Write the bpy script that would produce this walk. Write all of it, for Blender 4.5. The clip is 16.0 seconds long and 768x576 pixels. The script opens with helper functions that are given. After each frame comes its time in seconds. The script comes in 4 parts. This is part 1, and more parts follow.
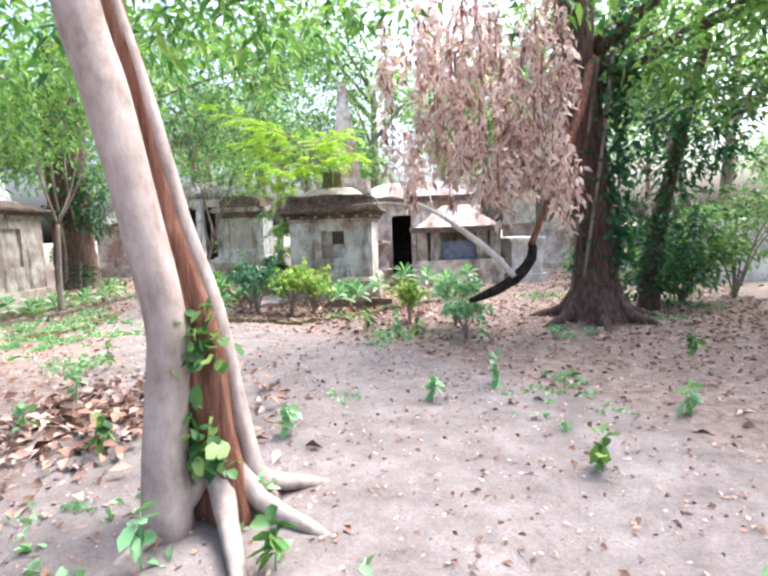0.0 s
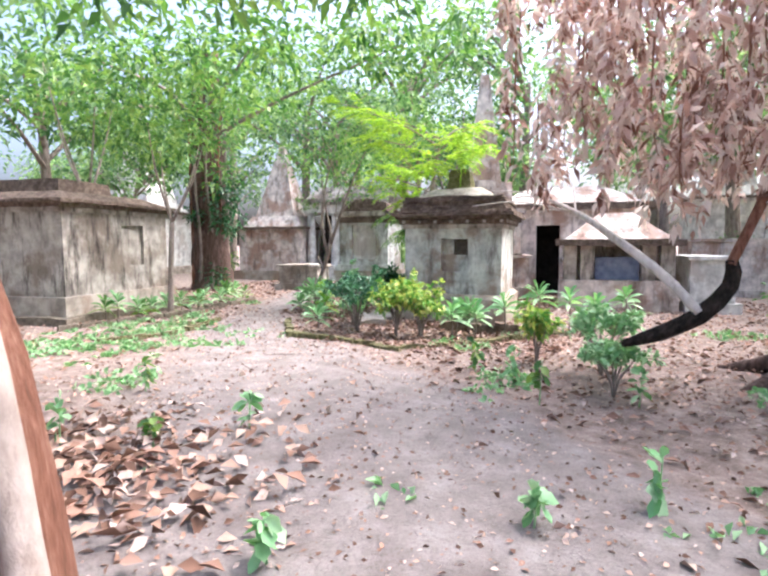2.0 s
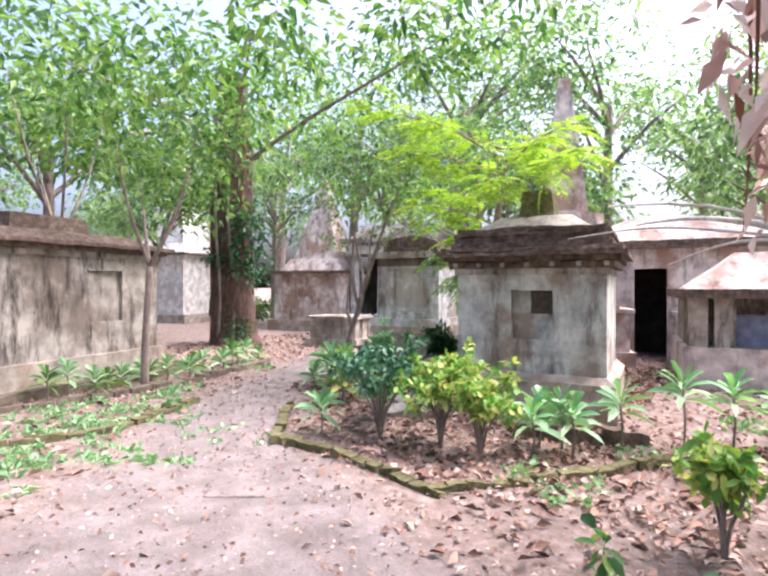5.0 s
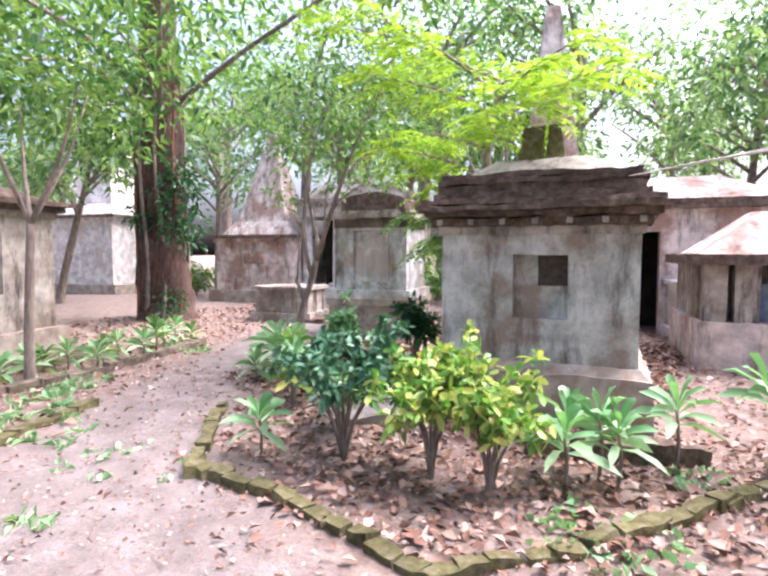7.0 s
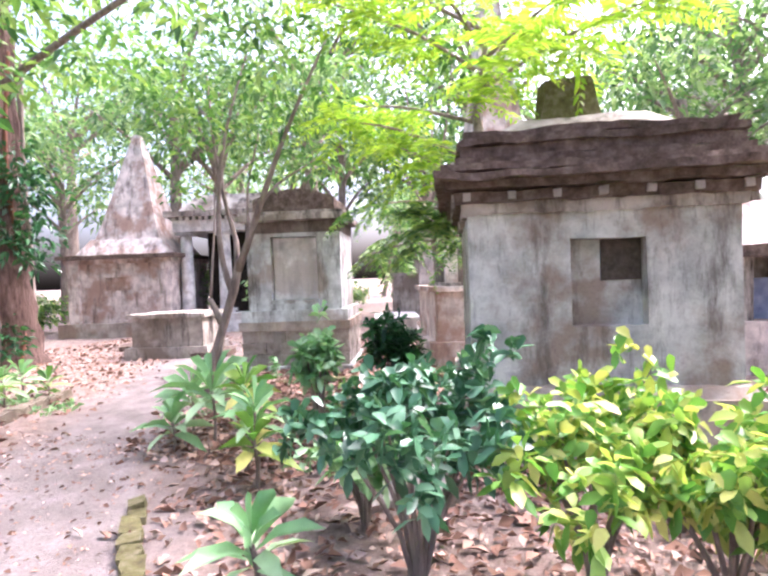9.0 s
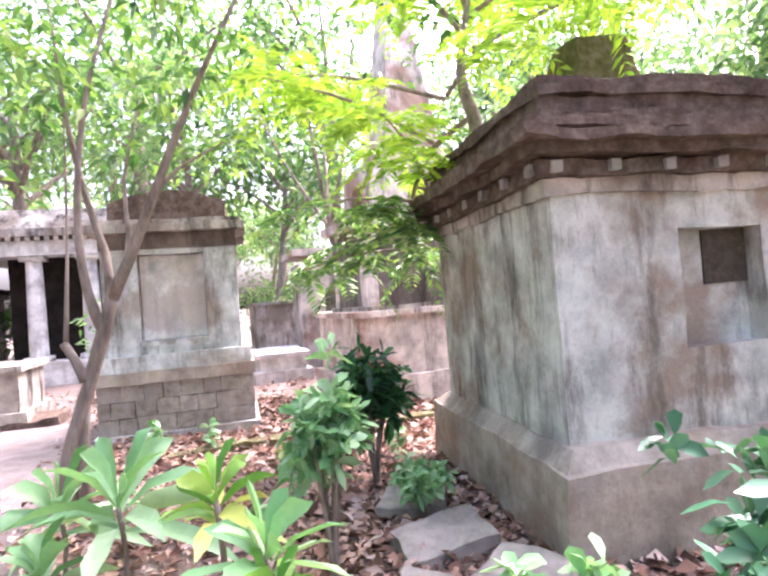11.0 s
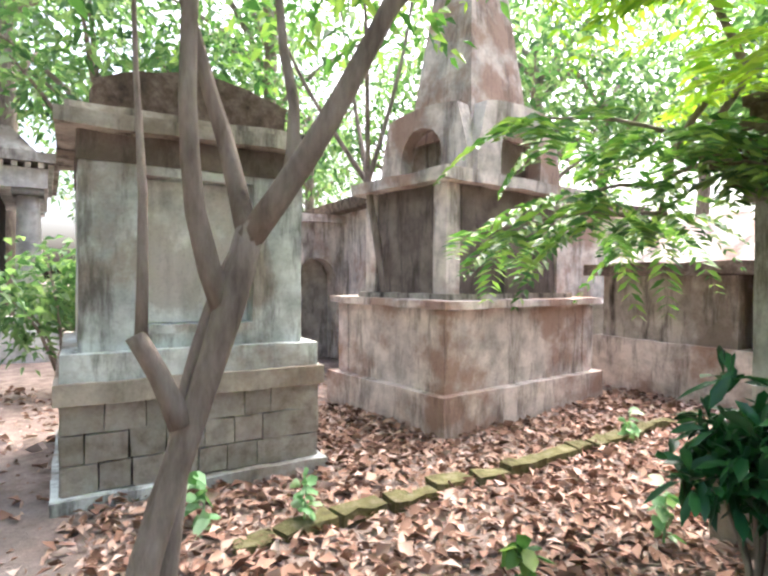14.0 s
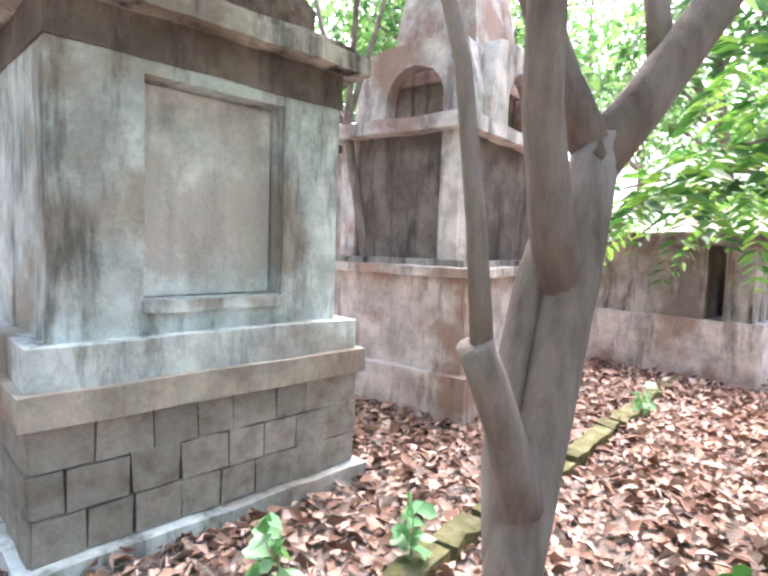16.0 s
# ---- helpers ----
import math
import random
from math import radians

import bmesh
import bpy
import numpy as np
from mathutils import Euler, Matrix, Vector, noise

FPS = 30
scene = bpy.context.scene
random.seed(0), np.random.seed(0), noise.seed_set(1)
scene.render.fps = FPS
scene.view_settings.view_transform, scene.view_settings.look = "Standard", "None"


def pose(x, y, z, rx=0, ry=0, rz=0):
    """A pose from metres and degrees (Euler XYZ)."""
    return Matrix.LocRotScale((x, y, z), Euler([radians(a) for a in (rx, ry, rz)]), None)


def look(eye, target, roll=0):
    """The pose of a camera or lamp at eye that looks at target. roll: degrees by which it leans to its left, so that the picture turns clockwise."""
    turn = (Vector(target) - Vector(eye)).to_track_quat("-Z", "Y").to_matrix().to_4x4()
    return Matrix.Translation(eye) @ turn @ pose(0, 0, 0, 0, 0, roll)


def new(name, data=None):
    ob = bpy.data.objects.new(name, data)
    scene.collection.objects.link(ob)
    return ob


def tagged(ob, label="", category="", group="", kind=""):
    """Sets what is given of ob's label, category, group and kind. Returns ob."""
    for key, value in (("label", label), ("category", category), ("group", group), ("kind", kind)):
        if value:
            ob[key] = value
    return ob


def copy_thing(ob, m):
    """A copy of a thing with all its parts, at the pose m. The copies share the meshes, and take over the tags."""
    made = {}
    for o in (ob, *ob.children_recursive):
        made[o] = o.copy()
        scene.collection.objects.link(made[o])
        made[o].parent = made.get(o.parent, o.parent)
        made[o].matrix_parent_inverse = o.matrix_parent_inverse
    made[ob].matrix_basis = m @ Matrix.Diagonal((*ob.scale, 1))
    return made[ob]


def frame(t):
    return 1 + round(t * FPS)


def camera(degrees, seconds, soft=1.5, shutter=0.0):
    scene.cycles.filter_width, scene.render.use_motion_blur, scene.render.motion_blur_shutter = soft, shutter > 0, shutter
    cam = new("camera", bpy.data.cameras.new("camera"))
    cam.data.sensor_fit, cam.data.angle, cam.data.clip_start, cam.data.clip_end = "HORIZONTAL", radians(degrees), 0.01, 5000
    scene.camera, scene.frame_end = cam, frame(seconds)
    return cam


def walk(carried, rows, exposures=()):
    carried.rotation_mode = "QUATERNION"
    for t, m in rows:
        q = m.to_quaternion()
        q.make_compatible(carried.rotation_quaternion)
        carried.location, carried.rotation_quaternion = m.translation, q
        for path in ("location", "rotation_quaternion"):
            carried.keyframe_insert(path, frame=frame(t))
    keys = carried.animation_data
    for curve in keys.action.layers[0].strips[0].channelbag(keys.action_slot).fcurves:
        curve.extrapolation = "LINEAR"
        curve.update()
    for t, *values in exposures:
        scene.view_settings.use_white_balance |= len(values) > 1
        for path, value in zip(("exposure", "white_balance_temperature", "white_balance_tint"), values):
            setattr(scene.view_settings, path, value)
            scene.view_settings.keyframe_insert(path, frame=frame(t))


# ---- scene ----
cam = camera(71.1, 16.0, soft=2.6)
PATH = [
    (0, (4.492, 0.663, 1.786), (3.929, 2.569, 1.565), -2.1),
    (0.5, (4.464, 1.321, 1.869), (3.845, 3.193, 1.532), 1.2),
    (1, (4.382, 2.013, 1.709), (3.736, 3.88, 1.397), 1.4),
    (1.5, (4.198, 2.621, 1.554), (3.161, 4.325, 1.412), 2.6),
    (2, (4.293, 2.932, 1.668), (3.225, 4.615, 1.502), -0.1),
    (2.5, (4.252, 3.467, 1.557), (3.208, 5.167, 1.416), -2.8),
    (3, (3.941, 4.033, 1.718), (2.654, 5.562, 1.644), -0.4),
    (3.5, (3.67, 4.633, 1.677), (2.371, 6.139, 1.464), -0.0),
    (4, (3.314, 5.255, 1.693), (2.031, 6.79, 1.677), -2.9),
    (4.5, (2.964, 5.753, 1.713), (1.589, 7.204, 1.661), -1.7),
    (5, (2.587, 6.138, 1.823), (1.331, 7.694, 1.814), -0.0),
    (7.5, (0.84, 7.82, 1.735), (-0.226, 9.508, 1.597), -0.6),
    (8, (0.287, 7.983, 1.622), (-0.656, 9.746, 1.578), -1.2),
    (8.5, (-0.32, 8.364, 1.55), (-1.126, 10.193, 1.488), -1.4),
    (11, (-2.546, 10.160, 1.496), (-2.574, 12.160, 1.527), -4.4),
    (11.5, (-3.106, 10.468, 1.493), (-2.959, 12.463, 1.521), -2.8),
    (12, (-3.490, 10.934, 1.503), (-3.227, 12.917, 1.502), -4.9),
    (12.5, (-3.852, 11.291, 1.503), (-3.561, 13.269, 1.455), -1.3),
    (13, (-4.200, 11.679, 1.532), (-3.697, 13.615, 1.505), -0.3),
    (13.5, (-4.593, 12.189, 1.488), (-4.081, 14.122, 1.465), -0.3),
    (14, (-4.936, 12.606, 1.509), (-4.446, 14.545, 1.478), 0.5),
    (14.5, (-5.193, 12.930, 1.516), (-4.328, 14.727, 1.363), 1.6),
    (15, (-5.306, 13.170, 1.506), (-4.337, 14.909, 1.314), -0.1),
    (15.5, (-5.588, 13.596, 1.486), (-4.501, 15.267, 1.331), 1.4),
    (16, (-5.889, 13.905, 1.473), (-4.923, 15.649, 1.316), 2.0),
]
walk(cam, [(t, look(eye, target, roll)) for t, eye, target, roll in PATH], exposures=((0, 2.25, 5600, 10), (5, 2.05, 5750, 21), (8.5, 2.5, 5700, 26), (11, 3.05, 5800, 31), (13.5, 2.6, 5950, 12), (15.4, 2.6, 5600, 10), (16, 3.0, 5500, 14)))

# ---- light ----
world = bpy.data.worlds.new("sky")
scene.world = world
world.use_nodes = True
wn = world.node_tree.nodes
sky = wn.new("ShaderNodeTexSky")
sky.sky_type = "NISHITA"
sky.sun_disc = False
sky.sun_elevation = radians(58)
sky.sun_rotation = radians(40)
sky.air_density = 0.8
sky.dust_density = 10.0
sky.ozone_density = 0.6
wn["Background"].inputs["Strength"].default_value = 0.15
world.node_tree.links.new(sky.outputs[0], wn["Background"].inputs["Color"])
sun = new("sun", bpy.data.lights.new("sun", "SUN"))
sun.data.energy = 0.5
sun.data.angle = radians(30)
sun.data.color = (1.0, 0.95, 0.88)
sun.matrix_world = look((0, 0, 30), (-14, -12, 0))


# ---- materials ----
def shader(name, rough=0.85, spec=0.25):
    m = bpy.data.materials.new(name)
    m.use_nodes = True
    b = m.node_tree.nodes["Principled BSDF"]
    b.inputs["Roughness"].default_value = rough
    b.inputs["Specular IOR Level"].default_value = spec
    return m, m.node_tree, b


def nz(nt, scale, detail=6, rough=0.6, stretch=None):
    n = nt.nodes.new("ShaderNodeTexNoise")
    n.inputs["Scale"].default_value = scale
    n.inputs["Detail"].default_value = detail
    n.inputs["Roughness"].default_value = rough
    g = nt.nodes.new("ShaderNodeNewGeometry")
    if stretch:
        mp = nt.nodes.new("ShaderNodeMapping")
        mp.inputs["Scale"].default_value = stretch
        nt.links.new(g.outputs["Position"], mp.inputs[0])
        nt.links.new(mp.outputs[0], n.inputs["Vector"])
    else:
        nt.links.new(g.outputs["Position"], n.inputs["Vector"])
    return n.outputs["Fac"]


def ramp(nt, fac, stops):
    r = nt.nodes.new("ShaderNodeValToRGB")
    while len(r.color_ramp.elements) < len(stops):
        r.color_ramp.elements.new(0.5)
    for e, (p, c) in zip(r.color_ramp.elements, stops):
        e.position = p
        e.color = (*c, 1) if len(c) == 3 else (c[0], c[0], c[0], 1)
    nt.links.new(fac, r.inputs[0])
    return r.outputs[0]


def mix(nt, fac, a, b, mode="MIX"):
    x = nt.nodes.new("ShaderNodeMix")
    x.data_type = "RGBA"
    x.blend_type = mode
    for sock, v in ((x.inputs[0], fac), (x.inputs[6], a), (x.inputs[7], b)):
        if isinstance(v, (int, float)):
            sock.default_value = v
        elif isinstance(v, tuple):
            sock.default_value = (*v, 1)
        else:
            nt.links.new(v, sock)
    return x.outputs[2]


def bump(nt, b, fac, strength, dist=0.02):
    u = nt.nodes.new("ShaderNodeBump")
    u.inputs["Strength"].default_value = strength
    u.inputs["Distance"].default_value = dist
    nt.links.new(fac, u.inputs["Height"])
    nt.links.new(u.outputs[0], b.inputs["Normal"])


def plaster(name, base, stain, dark, amount=0.5, streak=0.5):
    """Old lime plaster: clouded tone, runs of dirt from above, patches of bare render."""
    m, nt, b = shader(name, 0.92, 0.15)
    lo = tuple(c * 0.55 for c in base)
    c = ramp(nt, nz(nt, 3.1, 8), [(0.34, lo), (0.6, tuple(min(v * 1.12, 0.8) for v in base))])
    patches = ramp(nt, nz(nt, 1.15, 10, 0.62), [(0.56 - 0.1 * amount, (0,)), (0.6, (0.85,))])
    c = mix(nt, patches, c, stain)
    runs = ramp(nt, nz(nt, 2.4, 9, 0.7, (1.9, 1.9, 0.4)), [(0.5, (0,)), (0.66, (streak,))])
    c = mix(nt, runs, c, dark)
    specks = ramp(nt, nz(nt, 38, 5, 0.7), [(0.32, (0.55,)), (0.5, (1,))])
    c = mix(nt, 0.35, c, specks, "MULTIPLY")
    nt.links.new(c, b.inputs["Base Color"])
    bump(nt, b, nz(nt, 22, 8, 0.7), 0.55, 0.02)
    return m


def rough_stone(name, cols, scale=9, bumps=0.8):
    m, nt, b = shader(name, 0.95, 0.12)
    c = ramp(nt, nz(nt, scale, 9, 0.7), [(0.28, cols[0]), (0.5, cols[1]), (0.72, cols[2])])
    big = ramp(nt, nz(nt, 1.7, 5), [(0.35, (0.6,)), (0.65, (1,))])
    c = mix(nt, 0.8, c, big, "MULTIPLY")
    oi = nt.nodes.new("ShaderNodeObjectInfo")
    c = mix(nt, 0.5, c, ramp(nt, oi.outputs["Random"], [(0, (0.55,)), (1, (1,))]), "MULTIPLY")
    nt.links.new(c, b.inputs["Base Color"])
    bump(nt, b, nz(nt, 30, 8, 0.75), bumps, 0.03)
    return m


def bark(name, cols, stretch=(9, 9, 1.4), bumps=0.9):
    m, nt, b = shader(name, 0.9, 0.15)
    c = ramp(nt, nz(nt, 2.0, 8, 0.65, stretch), [(0.3, cols[0]), (0.5, cols[1]), (0.7, cols[2])])
    c = mix(nt, 0.55, c, ramp(nt, nz(nt, 2.2, 4), [(0.35, (0.55,)), (0.65, (1,))]), "MULTIPLY")
    nt.links.new(c, b.inputs["Base Color"])
    bump(nt, b, nz(nt, 2.6, 8, 0.7, stretch), bumps, 0.04)
    return m


def leafy(name, cols, glow=0.4, rough=0.45, through_tint=(1.0, 1.15, 0.55)):
    """Leaves: each leaf its own tone, light coming through the blade."""
    m, nt, b = shader(name, rough, 0.4)
    g = nt.nodes.new("ShaderNodeNewGeometry")
    n = len(cols) - 1
    c = ramp(nt, g.outputs["Random Per Island"], [(i / n, k) for i, k in enumerate(cols)])
    c = mix(nt, 0.5, c, ramp(nt, nz(nt, 14, 4), [(0.3, (0.6,)), (0.7, (1,))]), "MULTIPLY")
    nt.links.new(c, b.inputs["Base Color"])
    if glow:
        t = nt.nodes.new("ShaderNodeBsdfTranslucent")
        nt.links.new(mix(nt, 1.0, c, through_tint, "MULTIPLY"), t.inputs["Color"])
        s = nt.nodes.new("ShaderNodeMixShader")
        s.inputs[0].default_value = glow
        nt.links.new(b.outputs[0], s.inputs[1])
        nt.links.new(t.outputs[0], s.inputs[2])
        nt.links.new(s.outputs[0], nt.nodes["Material Output"].inputs["Surface"])
    return m


M_PLASTER = plaster("grey_green_plaster", (0.56, 0.57, 0.52), (0.27, 0.20, 0.15), (0.09, 0.075, 0.06), 0.75, 0.85)
M_PLASTER_DARK = plaster("stained_plaster", (0.44, 0.40, 0.35), (0.20, 0.16, 0.125), (0.05, 0.042, 0.036), 0.8, 1.0)
M_PLASTER_BLUE = plaster("blue_grey_plaster", (0.62, 0.65, 0.63), (0.33, 0.28, 0.23), (0.10, 0.09, 0.075), 0.6, 0.85)
M_PLASTER_PINK = plaster("pinkish_plaster", (0.66, 0.59, 0.54), (0.33, 0.21, 0.16), (0.12, 0.09, 0.075), 0.7, 0.8)
M_PLASTER_BROWN = plaster("dark_brown_plaster", (0.20, 0.165, 0.145), (0.12, 0.095, 0.08), (0.045, 0.038, 0.033), 0.6, 0.9)
M_WHITE = plaster("whitewash", (0.72, 0.70, 0.67), (0.52, 0.47, 0.43), (0.25, 0.22, 0.2), 0.2, 0.4)
M_PLINTH = plaster("plinth_render", (0.42, 0.37, 0.31), (0.28, 0.20, 0.15), (0.12, 0.10, 0.08), 0.5, 0.4)
M_BRICK = rough_stone("weathered_brick", ((0.06, 0.045, 0.036), (0.19, 0.14, 0.11), (0.36, 0.29, 0.235)))
M_BLOCK = rough_stone("stone_block", ((0.27, 0.225, 0.185), (0.50, 0.45, 0.39), (0.66, 0.62, 0.56)), 7, 0.8)
M_MOSS = rough_stone("mossy_stone", ((0.09, 0.075, 0.045), (0.19, 0.18, 0.08), (0.34, 0.29, 0.22)), 11)
M_KERB = rough_stone("kerb_stone", ((0.10, 0.085, 0.06), (0.24, 0.20, 0.15), (0.36, 0.31, 0.25)), 8)
M_SLAB = rough_stone("broken_slab", ((0.3, 0.26, 0.23), (0.5, 0.45, 0.4), (0.62, 0.57, 0.52)), 6)
# dark joints between blocks, and the painted shade of the niche hole
M_MORTAR_HOLE = rough_stone("dark_mortar_and_hole_shade", ((0.06, 0.05, 0.04), (0.12, 0.10, 0.08), (0.18, 0.15, 0.12)), 20)
# near-black colour that stands in for the shade inside openings
M_INSIDE_SHADE, _nt, _b = shader("inside_shade_black", 0.95, 0.1)
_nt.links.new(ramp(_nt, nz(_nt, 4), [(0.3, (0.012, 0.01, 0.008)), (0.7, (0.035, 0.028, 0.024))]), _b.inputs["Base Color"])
M_OPENING_BLUE, _nt, _b = shader("blue_grey_opening", 0.6, 0.3)
_nt.links.new(ramp(_nt, nz(_nt, 6), [(0.3, (0.12, 0.15, 0.24)), (0.7, (0.26, 0.30, 0.40))]), _b.inputs["Base Color"])
M_BARK_PALE = bark("pale_smooth_bark", ((0.24, 0.19, 0.16), (0.40, 0.33, 0.29), (0.50, 0.43, 0.38)), (4, 4, 2.2), 0.45)
M_BARK_RED = bark("reddish_stripped_wood", ((0.11, 0.05, 0.032), (0.25, 0.115, 0.075), (0.38, 0.21, 0.15)), (11, 11, 1.0))
M_BARK_DARK = bark("dark_furrowed_bark", ((0.045, 0.03, 0.024), (0.125, 0.08, 0.065), (0.22, 0.155, 0.13)))
M_BARK_GREY = bark("grey_brown_bark", ((0.13, 0.10, 0.085), (0.27, 0.22, 0.185), (0.38, 0.32, 0.28)), (6, 6, 1.6), 0.6)
M_CHAR = bark("black_rotten_wood", ((0.008, 0.006, 0.005), (0.025, 0.02, 0.016), (0.06, 0.045, 0.035)), (8, 8, 4))
M_BONE = bark("bleached_dead_wood", ((0.38, 0.34, 0.29), (0.62, 0.57, 0.52), (0.74, 0.70, 0.65)), (8, 8, 1.5), 0.3)
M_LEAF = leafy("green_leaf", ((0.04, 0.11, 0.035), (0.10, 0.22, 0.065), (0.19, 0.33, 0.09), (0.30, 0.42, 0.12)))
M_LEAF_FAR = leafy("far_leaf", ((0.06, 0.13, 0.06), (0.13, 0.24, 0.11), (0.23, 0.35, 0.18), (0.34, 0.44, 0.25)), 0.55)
M_LEAF_DEEP = leafy("deep_green_leaf", ((0.015, 0.06, 0.03), (0.03, 0.12, 0.045), (0.06, 0.19, 0.06)), 0.25, 0.3)
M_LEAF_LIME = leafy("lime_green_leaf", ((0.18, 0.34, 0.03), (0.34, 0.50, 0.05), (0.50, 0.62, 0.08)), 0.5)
M_LEAF_YELLOW = leafy("yellow_variegated_leaf", ((0.10, 0.28, 0.05), (0.20, 0.40, 0.08), (0.40, 0.52, 0.12), (0.68, 0.64, 0.22)), 0.35, 0.35)
M_LEAF_BED = leafy("pale_green_strap_leaf", ((0.16, 0.36, 0.15), (0.28, 0.50, 0.25), (0.44, 0.62, 0.38)), 0.3, 0.35)
M_LEAF_GLOSS = leafy("glossy_bluish_leaf", ((0.03, 0.10, 0.05), (0.07, 0.19, 0.10), (0.15, 0.29, 0.18)), 0.2, 0.28)
M_DEAD = leafy("dead_pink_brown_leaf", ((0.20, 0.085, 0.06), (0.62, 0.44, 0.39), (0.80, 0.68, 0.64), (0.86, 0.79, 0.76)), 0.6, 0.8, (1.0, 0.95, 0.86))
M_LITTER = leafy("fallen_leaf", ((0.10, 0.05, 0.03), (0.22, 0.12, 0.08), (0.36, 0.21, 0.15), (0.50, 0.34, 0.26), (0.58, 0.46, 0.40)), 0.0, 0.85)

# ground: pale trodden earth on the path, darker litter and humus beside it
M_GROUND, _nt, _b = shader("trodden_earth", 0.96, 0.1)
_at = _nt.nodes.new("ShaderNodeAttribute")
_at.attribute_name = "litter"
_earth = ramp(_nt, nz(_nt, 2.2, 9, 0.7), [(0.3, (0.17, 0.14, 0.128)), (0.5, (0.25, 0.215, 0.2)), (0.7, (0.345, 0.305, 0.29))])
_humus = ramp(_nt, nz(_nt, 5.0, 9, 0.75), [(0.3, (0.13, 0.095, 0.075)), (0.5, (0.26, 0.20, 0.17)), (0.72, (0.42, 0.35, 0.31))])
_edge = _nt.nodes.new("ShaderNodeMath")
_edge.operation = "ADD"
_nt.links.new(_at.outputs["Fac"], _edge.inputs[0])
_sh = _nt.nodes.new("ShaderNodeMath")
_sh.operation = "MULTIPLY_ADD"
_sh.inputs[1].default_value = 1.4
_sh.inputs[2].default_value = -0.7
_nt.links.new(nz(_nt, 1.6, 8, 0.7), _sh.inputs[0])
_nt.links.new(_sh.outputs[0], _edge.inputs[1])
_c = mix(_nt, ramp(_nt, _edge.outputs[0], [(0.25, (0,)), (0.75, (1,))]), _earth, _humus)
_c = mix(_nt, 0.7, _c, ramp(_nt, nz(_nt, 45, 6, 0.75), [(0.3, (0.5,)), (0.52, (1,))]), "MULTIPLY")
_nt.links.new(_c, _b.inputs["Base Color"])
bump(_nt, _b, nz(_nt, 18, 10, 0.75), 0.8, 0.04)


# ---- helpers of the scene ----
def mesh_ob(name, verts, faces, mat, parent=None, label="", smooth=False):
    me = bpy.data.meshes.new(name)
    me.from_pydata(verts, [], faces)
    me.materials.append(mat)
    if smooth:
        me.polygons.foreach_set("use_smooth", [True] * len(me.polygons))
    ob = new(name, me)
    ob.parent = parent
    return tagged(ob, label)


def part(name, bm, mat, parent=None, label="", smooth=False):
    me = bpy.data.meshes.new(name)
    bm.normal_update()
    bm.to_mesh(me)
    bm.free()
    me.materials.append(mat)
    if smooth:
        me.polygons.foreach_set("use_smooth", [True] * len(me.polygons))
    ob = new(name, me)
    ob.parent = parent
    return tagged(ob, label)


def empty(name, m, label, category, group="", kind=""):
    e = new(name)
    e.matrix_world = m
    return tagged(e, label, category, group, kind)


def slab(bm, x0, x1, y0, y1, z0, z1, cell=0.14, top=None):
    """A masonry block cut into cells, so that its edges can wear. top: inset of the upper face."""
    def cuts(a, b):
        return np.linspace(a, b, max(1, int(round((b - a) / cell))) + 1)
    xs, ys, zs = cuts(x0, x1), cuts(y0, y1), cuts(z0, z1)
    seen = {}

    def v(i, j, k):
        if (i, j, k) not in seen:
            x, y, z = xs[i], ys[j], zs[k]
            if top:
                f = (z - z0) / (z1 - z0) * top
                cx, cy = (x0 + x1) / 2, (y0 + y1) / 2
                x, y = cx + (x - cx) * (1 - 2 * f / (x1 - x0)), cy + (y - cy) * (1 - 2 * f / (y1 - y0))
            seen[i, j, k] = bm.verts.new((x, y, z))
        return seen[i, j, k]
    nx, ny, nzz = len(xs) - 1, len(ys) - 1, len(zs) - 1
    for i in range(nx):
        for j in range(ny):
            bm.faces.new((v(i, j, 0), v(i, j + 1, 0), v(i + 1, j + 1, 0), v(i + 1, j, 0)))
            bm.faces.new((v(i, j, nzz), v(i + 1, j, nzz), v(i + 1, j + 1, nzz), v(i, j + 1, nzz)))
    for i in range(nx):
        for k in range(nzz):
            bm.faces.new((v(i, 0, k), v(i + 1, 0, k), v(i + 1, 0, k + 1), v(i, 0, k + 1)))
            bm.faces.new((v(i, ny, k), v(i, ny, k + 1), v(i + 1, ny, k + 1), v(i + 1, ny, k)))
    for j in range(ny):
        for k in range(nzz):
            bm.faces.new((v(0, j, k), v(0, j, k + 1), v(0, j + 1, k + 1), v(0, j + 1, k)))
            bm.faces.new((v(nx, j, k), v(nx, j + 1, k), v(nx, j + 1, k + 1), v(nx, j, k + 1)))


def wear(bm, amount, scale=3.0, seed=0):
    """Uneven settling and worn edges."""
    o = Vector((seed * 7.3, seed * 3.1, seed * 5.7))
    for v in bm.verts:
        v.co += noise.noise_vector(v.co * scale + o) * amount + noise.noise_vector(v.co * scale * 4 + o) * amount * 0.45


def stone(name, parent, mat, box, amount=0.012, scale=3.0, cell=0.14, top=None, label="", seed=0):
    bm = bmesh.new()
    slab(bm, *box, cell=cell, top=top)
    wear(bm, amount, scale, seed)
    return part(name, bm, mat, parent, label)


